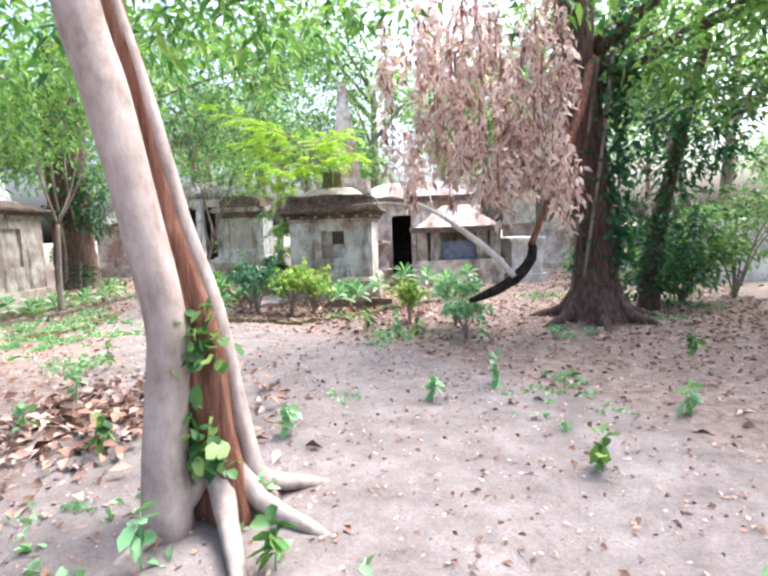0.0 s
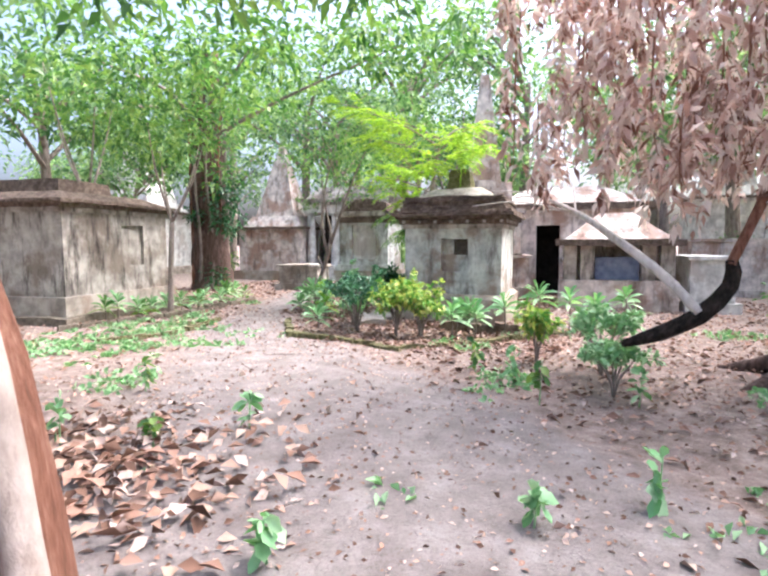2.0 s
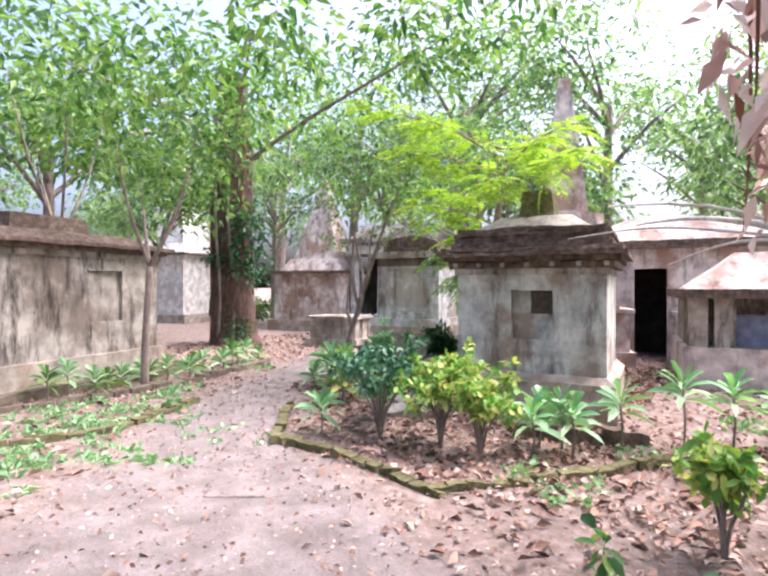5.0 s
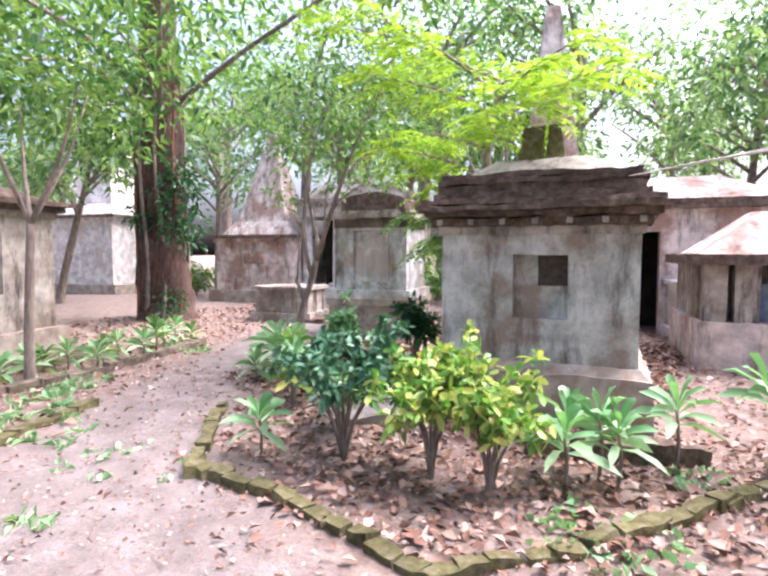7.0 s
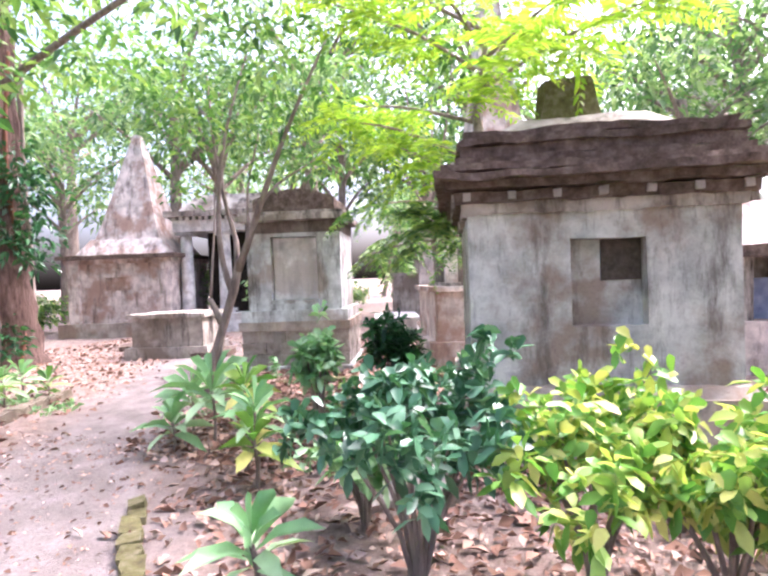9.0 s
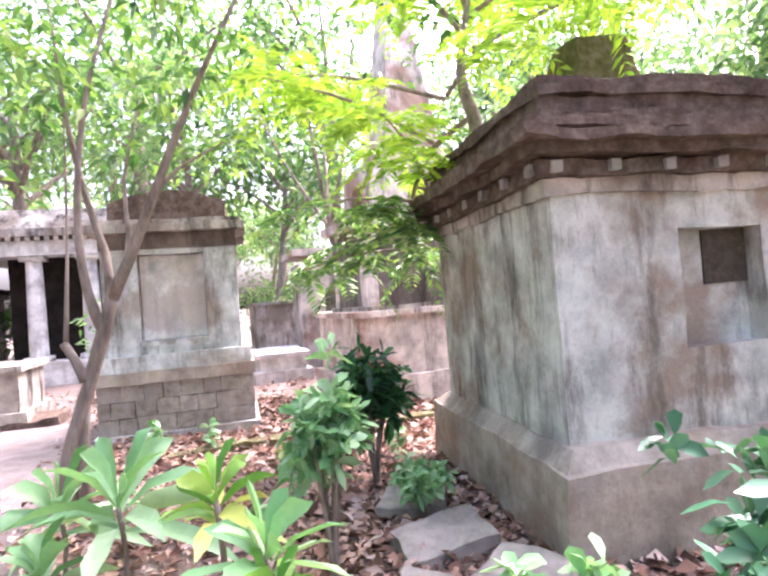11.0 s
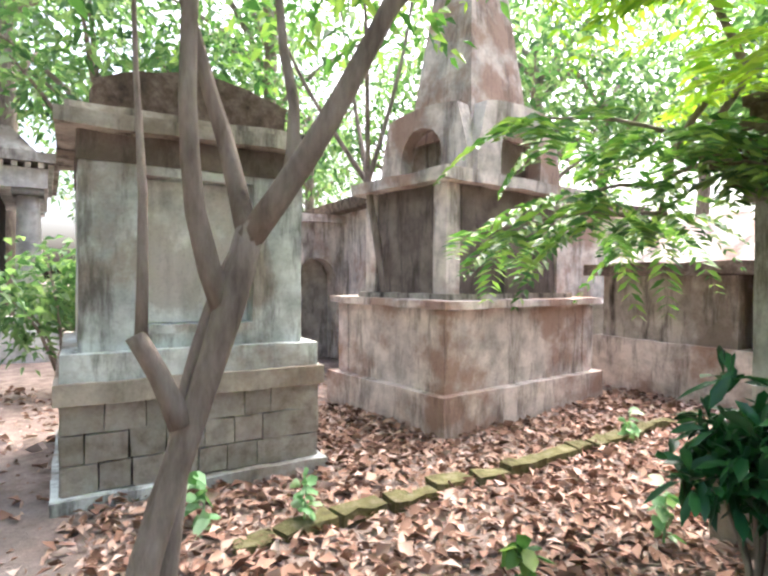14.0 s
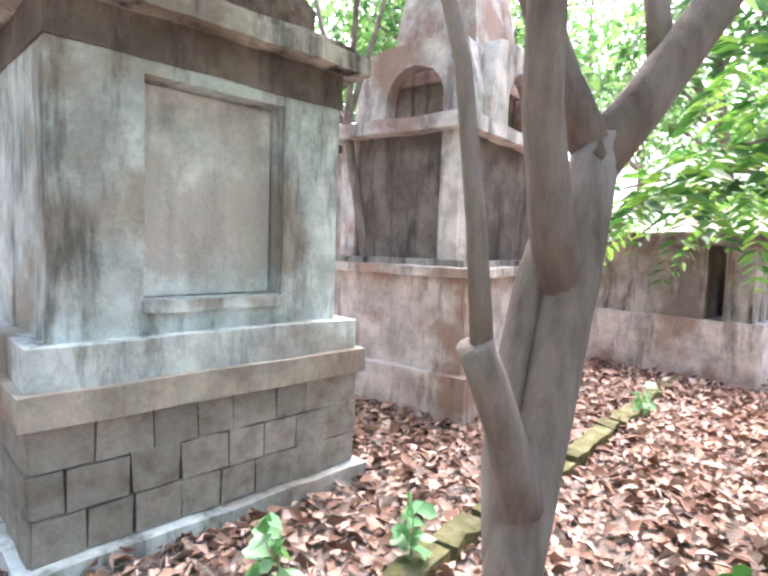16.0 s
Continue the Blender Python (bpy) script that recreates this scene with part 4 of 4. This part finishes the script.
lims = [([(-4.77, 14.57, 1.66), (-4.54, 14.48, 2.0), (-4.3, 14.42, 2.45), (-3.9, 14.42, 3.3), (-3.4, 14.6, 4.4)], 0.058),
        ([(-4.78, 14.57, 1.7), (-4.86, 14.69, 2.05), (-4.99, 14.7, 2.5), (-5.14, 14.7, 3.3), (-5.25, 14.75, 4.3)], 0.045),
        ([(-4.86, 14.55, 1.4), (-4.96, 14.53, 1.75), (-4.98, 14.5, 2.4), (-4.9, 14.6, 3.4), (-4.7, 14.9, 4.6)], 0.05),
        ([(-5.13, 14.47, 1.29), (-5.14, 14.55, 1.8), (-5.19, 14.69, 2.3), (-5.25, 14.85, 3.4)], 0.022),
        ([(-4.62, 14.53, 1.9), (-4.6, 14.6, 2.2), (-4.66, 14.7, 2.7), (-4.5, 14.8, 3.5)], 0.03),
        ([(-4.3, 14.42, 2.45), (-4.1, 14.5, 2.7), (-3.7, 14.75, 3.0)], 0.025)]
for i, (p, r) in enumerate(lims):
    wood("limb", p, [r * (1 - 0.75 * k / (len(p) - 1)) for k in range(len(p))], M_BARK_GREY, t, "", 10, 0.15, i)
sets = []
for i in range(34):
    c = rng.normal(0, 1, 3) * (1.0, 1.0, 0.5) + (-4.6, 14.9, 3.8)
    sets.append(crown(rng, c, (.3, .3, .25), 5, 10, 0.12, 0.13))
leaves_ob("crown", sets, M_LEAF, t)

# feathery tree rooted on the square tomb and at its rear corner
t = empty("tree", pose(0, 0, 0), "feathery lime-green tree growing over the square tomb", "tree")
wood("trunk", [(-1.72, 14.55, 2.55), (-1.75, 14.65, 2.95), (-1.8, 14.85, 3.4), (-1.65, 14.85, 4.2)], [0.075, 0.06, 0.045, 0.02], M_BARK_GREY, t, "", 10, 0.15)
sets, low = [], []
arms = [((-2.1, 15.4, 2.5), (-0.4, -1.2, .35)), ((-2.0, 15.3, 2.9), (-1.5, -0.7, .5)), ((-1.9, 15.1, 3.3), (0.6, -1.6, .2)), ((-1.7, 14.9, 3.7), (-1.2, -1.4, .4)), ((-1.7, 14.9, 3.9), (1.4, -0.9, .3)), ((-1.9, 15.2, 3.3), (-1.9, 0.3, .5)), ((-1.6, 14.8, 4.1), (0.3, 1.0, .5)), ((-1.7, 14.9, 3.6), (1.9, -1.6, .0)), ((-1.7, 14.9, 4.0), (-0.7, -2.2, .5)), ((-1.7, 14.9, 4.2), (-2.2, -1.2, .9))]
for i, (p, d) in enumerate(arms):
    e = tuple(p[k] + d[k] for k in range(3))
    wood("branch", [p, tuple(p[k] + d[k] * .5 + (0, 0, .1)[k] for k in range(3)), e], [0.026, 0.018, 0.006], M_BARK_GREY, t, "", 6, 0.1, i)
    for j in range(30):
        u = rng.uniform(.2, 1.05)
        q = np.array(p) + np.array(d) * u
        sets += frond(rng, q, np.array(d) * .35 + rng.normal(0, .8, 3) * (1, 1, .35), rng.uniform(.45, .75), 12, .15)
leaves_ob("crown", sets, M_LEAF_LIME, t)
wood("branch", [(-1.75, 14.65, 2.95), (-2.1, 15.2, 2.8), (-2.3, 15.5, 2.35), (-2.35, 15.55, 1.95)], [0.03, 0.026, 0.022, 0.015], M_BARK_GREY, t, "", 6, 0.1, 3)
for i, (p, d) in enumerate([((-2.3, 15.5, 2.1), (-0.8, 0.0, -.1)), ((-2.33, 15.52, 1.95), (-1.2, 0.2, -.15)), ((-2.3, 15.45, 2.3), (-0.5, -0.5, .0)), ((-2.33, 15.5, 2.0), (0.3, 0.5, -.1)), ((-2.25, 15.4, 2.4), (-1.2, -0.1, .0)), ((-2.3, 15.5, 2.2), (-0.1, -0.75, -.1))]):
    e = tuple(p[k] + d[k] for k in range(3))
    wood("branch", [p, tuple(p[k] + d[k] * .5 + (0, 0, .06)[k] for k in range(3)), e], [0.018, 0.012, 0.005], M_BARK_GREY, t, "", 6, 0.1, i)
    for j in range(14):
        q = np.array(p) + np.array(d) * rng.uniform(.2, 1.05)
        low += frond(rng, q, np.array(d) * .5 + rng.normal(0, .7, 3) * (1, 1, .3), rng.uniform(.35, .62), 13, .15, .5)
# darker green than the crown, so the shade is in the leaf colour
leaves_ob("low_fronds", low, M_LEAF, t, "drooping pinnate leaves coloured darker for shade")

# dead limb with hanging withered foliage
t = empty("fallen_branch", pose(0, 0, 0), "bleached broken limb with black rotten end and withered leaves", "branch")
wood("rotten_end", [(3.42, 8.92, 0.62), (3.77, 8.95, 0.76), (4.1, 9.0, 0.95), (4.34, 9.1, 1.25), (4.34, 9.1, 1.5)], [0.03, 0.06, 0.078, 0.08, 0.055], M_CHAR, t, "black rotten branch end", 14, 0.6, 2)
wood("bleached_limb", [(4.1, 9.0, 0.98), (3.8, 9.1, 1.3), (3.35, 9.3, 1.65), (2.7, 9.9, 2.05), (1.9, 11.0, 2.35), (1.0, 12.6, 2.5)], [0.05, 0.05, 0.045, 0.03, 0.018, 0.008], M_BONE, t, "bleached bare wood", 10, 0.15)
for i, e in enumerate(((1.6, 11.2, 2.0), (2.2, 11.6, 2.8), (0.6, 11.6, 2.3), (1.4, 10.2, 2.4))):
    wood("twig", [(2.7, 9.9, 2.05), ((2.7 + e[0]) / 2, (9.9 + e[1]) / 2, (2.05 + e[2]) / 2 + .1), e], [0.014, 0.01, 0.004], M_BONE, t, "", 6, 0.1, i)
wood("hanging_limb", [(4.34, 9.1, 1.45), (4.7, 9.5, 2.4), (5.1, 10.2, 3.6), (5.35, 11.1, 4.6)], [0.05, 0.055, 0.07, 0.09], M_BARK_RED, t, "brown limb still held by the tree", 10, 0.25)
sets = []
for i in range(230):
    x, y = 2.3 + 2.7 * rng.uniform(0, 1), 8.8 + rng.uniform(-.6, 2.2)
    z = 2.35 + 0.25 * (5.0 - x) + 2.9 * rng.uniform(0, 1)
    k = rng.integers(24, 46)
    drop = rng.uniform(.4, 1.0)
    s = rng.uniform(0, 1, k)
    b = np.stack([x + rng.normal(0, .04, k) + s * rng.normal(0, .1), y + rng.normal(0, .05, k), z - s * drop], -1)
    L = rng.uniform(.09, .2, k)
    sets.append(blades(b, np.array((0, 0, -1.0)) + rng.normal(0, .75, (k, 3)), L, L * .36, rng, .1))
    if i % 4 == 0:
        wood("twig", [(x, y, z + .3), (x, y, z - drop * .5), (x + rng.normal(0, .1), y, z - drop)], [0.012, 0.008, 0.003], M_BARK_RED, t, "", 5, 0.1)
leaves_ob("withered_leaves", sets, M_DEAD, t, "hanging pinkish-brown dead leaves")


# ---- planted beds ----
def bush(x, y, h, w, mat, label, leaf, seed, stems=6, width=0.42):
    rng = np.random.default_rng(seed)
    t = empty("bush", pose(x, y, -0.02), label, "bush")
    sets = []
    for i in range(stems):
        a = 6.28 * i / stems + rng.uniform(-.3, .3)
        l = rng.uniform(.35, .85) * w
        e = (math.cos(a) * l, math.sin(a) * l, h * rng.uniform(.68, .9))
        wood("stem", [(0, 0, -.05), (e[0] * .25, e[1] * .25, h * .3), (e[0] * .7, e[1] * .7, h * .55), e], [.017, .013, .01, .004], M_BARK_GREY, t, "", 7, .15, i)
        for k in range(8):
            c = np.array(e) * (1, 1, 1) + rng.normal(0, 1, 3) * (w * .3, w * .3, h * .1)
            b = c + rng.normal(0, .025, (13, 3))
            d = rng.normal(0, 1, (13, 3)) + (0, 0, .5)
            L = rng.uniform(.7, 1.2, 13) * leaf
            sets.append(blades(b, d, L, L * width, rng, .25, .15, True))
    leaves_ob("foliage", sets, mat, t)
    return t


def strap_plant(x, y, h, spread, n, mat, label, seed, width=.075, name="strap_leaf_plant"):
    """A rosette of broad strap leaves on a short cane."""
    rng = np.random.default_rng(seed)
    t = empty(name, pose(x, y, -0.02), label, "plant", "strap-leaved bed plants")
    top = max(h - spread * .45, .08)
    wood("cane", [(0, 0, -.05), (.02, .01, top * .5), (0, 0, top)], [.016, .014, .014], M_BARK_GREY, t, "", 7, .1, seed)
    a = np.arange(n) * 2.4 + rng.uniform(-.2, .2, n)
    el = np.linspace(.1, 1.25, n)
    d = np.stack([np.cos(a) * np.cos(el), np.sin(a) * np.cos(el), np.sin(el)], -1)
    b = np.stack([np.zeros(n), np.zeros(n), top + np.linspace(-.12, .04, n)], -1)
    L = rng.uniform(.8, 1.1, n) * spread
    leaves_ob("leaf_rosette", [blades(b, d, L, width * rng.uniform(.8, 1.2, n), rng, .38, .22, True)], mat, t)
    return t


bush(-1.56, 11.2, 1.12, 0.47, M_LEAF_GLOSS, "dark glossy-leaved bush with branching stems in the bed", 0.11, 41, 12)
bush(-0.77, 11.33, 1.0, 0.42, M_LEAF_YELLOW, "yellow and green variegated croton bush", 0.115, 42, 10)
bush(-0.25, 11.3, 0.85, 0.36, M_LEAF_YELLOW, "yellow and green variegated croton bush", 0.115, 43, 10)
bush(-2.05, 11.75, 0.6, 0.28, M_LEAF_BED, "pale green leafy bush at the bed's corner", 0.12, 44, 5)
bush(-2.95, 12.95, 1.05, 0.15, M_LEAF_BED, "upright pale green bush beside the square tomb", 0.13, 45, 6)
bush(-2.78, 14.45, 0.98, 0.22, M_LEAF_DEEP, "dark green whorled bush beside the tomb wall", 0.17, 46, 7, .28)
bush(-2.45, 13.75, 0.34, 0.16, M_LEAF_BED, "low bright green plant beside the tomb wall", 0.1, 47, 4)
bush(2.1, 10.4, 0.75, 0.24, M_LEAF_YELLOW, "small yellow-green bush on bare ground", 0.13, 48, 4)
bush(3.0, 10.2, 0.85, 0.4, M_LEAF_BED, "straggling pale green bush on bare ground", 0.12, 49, 6)
bush(3.3, 9.3, 0.6, 0.3, M_LEAF_BED, "small weedy bush with thin stems", 0.1, 50, 6)
for i, (x, y, h, s, c) in enumerate([(-2.28, 10.9, .5, .42, 0), (-3.1, 12.2, .75, .4, 0), (.1, 12.04, .62, .4, 0), (.36, 12.05, .66, .42, 0), (.2, 11.63, .6, .4, 0), (.52, 11.95, .6, .4, 0), (.85, 12.55, .7, .42, 0), (1.47, 12.6, .95, .45, 0),
                                     (1.85, 13.3, .8, .42, 0), (2.3, 13.4, .7, .42, 0), (2.7, 14.2, .8, .42, 0), (-4.05, 12.95, .8, .62, 0), (-4.62, 13.35, .62, .55, 0), (-3.38, 12.5, .84, .34, 1), (-3.05, 12.1, .55, .35, 1), (-4.35, 12.75, .45, .4, 0)]):
    strap_plant(x, y, h, s, 17, M_LEAF_YELLOW if c else M_LEAF_BED, "yellow-green rosette plant on a thin cane" if c else "pale green strap-leaved plant in leaf litter", 60 + i, .085 if s < .5 else .12)
rng = np.random.default_rng(70)
for i in range(16):
    u = i / 15
    x, y = -6.9 - .15 * math.sin(i * 2.1) - u * 1.2, 9.4 + u * 5.0
    strap_plant(x + rng.normal(0, .12), y, rng.uniform(.35, .6), .4, 14, M_LEAF_BED if i % 3 else M_LEAF, "green strap-leaved plant along the tomb's border", 80 + i, .08)


# ---- kerbs and loose stones ----
def kerb(name, line, mat, label, size, seed):
    rng = random.Random(seed)
    t = empty(name, pose(0, 0, 0), label, "kerb", kind="structure")
    for (ax, ay), (bx, by) in zip(line, line[1:]):
        L = math.hypot(bx - ax, by - ay)
        ang = math.degrees(math.atan2(by - ay, bx - ax))
        s = 0.0
        while s < L:
            l = rng.uniform(.8, 1.4) * size[0]
            bm = bmesh.new()
            slab(bm, 0, l * .94, -size[1] / 2, size[1] / 2, -.12, size[2] * rng.uniform(.7, 1.15), size[0] * .45)
            wear(bm, size[1] * .24, 6, rng.random() * 20)
            bm.transform(pose(ax + (bx - ax) * s / L + rng.uniform(-.02, .02), ay + (by - ay) * s / L + rng.uniform(-.02, .02), -.02, rng.uniform(-4, 4), rng.uniform(-4, 4), ang + rng.uniform(-6, 6)))
            part("stone", bm, mat, t)
            s += l


kerb("kerb", [(-3.75, 11.7), (-2.5, 10.35), (-1.5, 10.4), (-0.15, 10.1), (0.4, 10.7), (1.2, 12.05), (1.9, 13.1)], M_MOSS, "mossy low stone kerb round the planted bed", (.2, .12, .065), 1)
kerb("kerb", [(-6.5, 8.2), (-6.4, 9.5), (-6.6, 11.0), (-6.9, 12.4), (-7.7, 14.4)], M_KERB, "worn stone kerb along the tomb's border", (.3, .15, .1), 2)
kerb("kerb", [(-4.75, 8.0), (-4.35, 9.25), (-5.1, 10.8)], M_MOSS, "sunken mossy stones at the path's edge", (.26, .16, .06), 3)
kerb("kerb", [(-5.0, 15.7), (-2.8, 16.55), (-0.1, 17.6)], M_MOSS, "low mossy stone edging between the tombs", (.3, .15, .07), 4)
kerb("brick_border", [(-.35, 12.3), (1.05, 12.85)], M_BRICK, "low border of weathered red bricks", (.23, .12, .16), 5)
for i, (x, y, w, d, r) in enumerate([(-2.35, 13.35, .42, .3, 20), (-2.05, 12.75, .5, .34, 55), (-2.5, 13.95, .34, .25, -10), (-1.95, 12.3, .46, .3, 30), (-2.5, 12.75, .26, .2, 80), (-8.0, 18.2, .6, .4, 12), (-10.8, 18.9, .5, .4, 40), (-10.0, 18.6, .45, .3, 0)]):
    bm = bmesh.new()
    slab(bm, -w * .65, w * .65, -d * .65, d * .65, 0, .13, .12)
    wear(bm, .035, 4, i)
    ob = part("slab_fragment", bm, M_SLAB if i < 5 else M_BRICK)
    ob.matrix_basis = pose(x, y, -.035, 5, -4, r)
    tagged(ob, "broken pale stone slab lying among dead leaves" if i < 5 else "fallen brick rubble beside the path", "stone", "broken slabs")


# ---- litter, weeds, twigs ----
def scatter(rng, n, x0, x1, y0, y1, keep):
    x, y = rng.uniform(x0, x1, n), rng.uniform(y0, y1, n)
    ok = rng.uniform(0, 1, n) < keep(x, y)
    return x[ok], y[ok]


rng = np.random.default_rng(90)
xs, ys = [], []
for n, box, keep in ((42000, (-13, 9, 0, 21), lambda x, y: .025 + .975 * litter_at(x, y) * np.clip((y - 5) / 5, .28, 1)),
                     (26000, (-6, .5, 12.5, 19), lambda x, y: .9 * litter_at(x, y)),
                     (4000, (-3.6, 2.2, 10.2, 13.6), lambda x, y: .9 * litter_at(x, y)),
                     (5000, (-1, 2.2, 1.5, 8), lambda x, y: .5 * litter_at(x, y) + .03)):
    a, b = scatter(rng, n, *box, keep)
    xs.append(a)
    ys.append(b)
x, y = np.concatenate(xs), np.concatenate(ys)
n = len(x)
z = height_at(x, y) + .012 + rng.uniform(0, .025, n) * litter_at(x, y)
a = rng.uniform(0, 6.28, n)
L = rng.uniform(.03, .12, n) * rng.choice((.7, 1.0, 1.25), n)
d = np.stack([np.cos(a), np.sin(a), rng.normal(.12, .28, n)], -1)
tagged(leaves_ob("leaf_litter", [blades(np.stack([x, y, z], -1), d, L, L * rng.uniform(.35, .7, n), rng, .08, .3)], M_LITTER), "dry brown and pinkish fallen leaves on the ground", "leaf litter", kind="stuff")


x, y = scatter(rng, 26000, -7, 8, 0, 13, lambda x, y: .9 - .4 * litter_at(x, y))
n = len(x)
a = rng.uniform(0, 6.28, n)
L = rng.uniform(.01, .06, n)
d = np.stack([np.cos(a), np.sin(a), rng.normal(.1, .2, n)], -1)
tagged(leaves_ob("debris", [blades(np.stack([x, y, height_at(x, y) + .012], -1), d, L, L * .6, rng, .05, .2)], M_LITTER), "small crumbs of dry leaf and bark on bare earth", "debris", kind="stuff")
n = 700
x, y = rng.normal(.35, .75, n), rng.normal(5.0, .7, n)
a = rng.uniform(0, 6.28, n)
L = rng.uniform(.08, .2, n)
d = np.stack([np.cos(a), np.sin(a), rng.normal(.2, .3, n)], -1)
tagged(leaves_ob("leaf_drift", [blades(np.stack([x, y, height_at(x, y) + .02 + rng.uniform(0, .05, n)], -1), d, L, L * .55, rng, .1, .3)], M_LITTER), "drift of large pale pinkish fallen leaves", "leaf litter", kind="stuff")


def patches(x, y, s):
    return np.array([noise.noise(Vector((p * s, q * s, 7))) for p, q in zip(x, y)])


x, y = scatter(rng, 16000, -10, 9, .5, 16, lambda x, y: .15 + .85 * litter_at(x, y))
k = patches(x, y, .75) > .3
x, y = x[k], y[k]
x, y = np.repeat(x, 5) + rng.normal(0, .03, len(x) * 5), np.repeat(y, 5) + rng.normal(0, .03, len(y) * 5)
n = len(x)
L = rng.uniform(.05, .14, n)
tagged(leaves_ob("weeds", [blades(np.stack([x, y, height_at(x, y) + .0], -1), rng.normal(0, .7, (n, 3)) + (0, 0, .75), L, L * .5, rng, .3)], M_LEAF_BED), "low pale green weeds in patches", "weeds", kind="stuff")
x, y = scatter(rng, 520, -6.5, -1.5, 6, 11, lambda x, y: (np.exp(-((x + 4.4) ** 2 / 1.2 + (y - 8.2) ** 2 / 1.6)) + .9 * np.exp(-((x + 5.4) ** 2 / .5 + (y - 10.2) ** 2 / 1.2))))
x, y = np.repeat(x, 14) + rng.normal(0, .05, len(x) * 14), np.repeat(y, 14) + rng.normal(0, .05, len(x) * 14)
n = len(x)
L = rng.uniform(.08, .22, n)
tagged(leaves_ob("grass_patch", [blades(np.stack([x, y, height_at(x, y)], -1), rng.normal(0, .6, (n, 3)) + (0, 0, .8), L, L * .22, rng, .4)], M_LEAF_BED), "soft grass and clover beside the path", "grass", kind="stuff")


def seedling(x, y, h, mat, seed):
    rng = np.random.default_rng(seed)
    t = empty("seedling", pose(x, y, -.03), "small bright green seedling on bare earth", "plant", "seedlings")
    wood("stem", [(0, 0, -.02), (.01, 0, h * .5), (.02, .01, h)], [.008, .006, .003], M_LEAF_BED, t, "", 5, .1)
    n = 18
    b = np.stack([rng.normal(0, .015, n), rng.normal(0, .015, n), rng.uniform(.25, 1, n) * h], -1)
    L = rng.uniform(.08, .16, n)
    leaves_ob("foliage", [blades(b, rng.normal(0, 1, (n, 3)) + (0, 0, .25), L, L * .55, rng, .3, .2, True)], mat, t)


for i, (x, y, h) in enumerate([(3.1, 3.1, .28), (2.4, 2.9, .35), (2.75, 3.6, .2), (4.9, 4.6, .35), (5.6, 3.4, .25), (2.3, 4.9, .25), (.3, 5.6, .3), (-.4, 5.2, .4), (.6, 6.4, .3), (-1.3, 6.6, .35), (4.0, 6.6, .4), (3.4, 6.0, .3), (2.7, 8.5, .5), (2.2, 9.1, .5), (3.6, 9.0, .45), (1.6, 9.4, .4),
                               (-3.5, 13.5, .3), (-2.6, 15.2, .35), (-3.6, 15.0, .25), (-4.6, 15.9, .3), (-5.2, 16.0, .3), (.9, 4.2, .35), (-.2, 4.4, .3), (5.8, 6.0, .3), (6.4, 8.4, .35), (-3.4, 14.2, .3), (-1.4, 17.0, .3)]):
    seedling(x, y, h, M_LEAF_BED if i % 3 else M_LEAF, 120 + i)
for i in range(26):
    x, y = rng.uniform(-5, 5), rng.uniform(3, 16)
    if litter_at(np.array(x), np.array(y)) < .2 and i % 3:
        continue
    a, l = rng.uniform(0, 6.28), rng.uniform(.2, .6)
    ob = wood("twig", [(0, 0, .012), (l * .5, .03, .02), (l, 0, .012)], [.009, .007, .004], M_BARK_GREY, None, "", 6, .2, i)
    ob.matrix_basis = pose(x, y, float(height_at(x, y)), 0, 0, math.degrees(a))
    tagged(ob, "dry grey twig fallen on the ground", "twig", "fallen twigs")
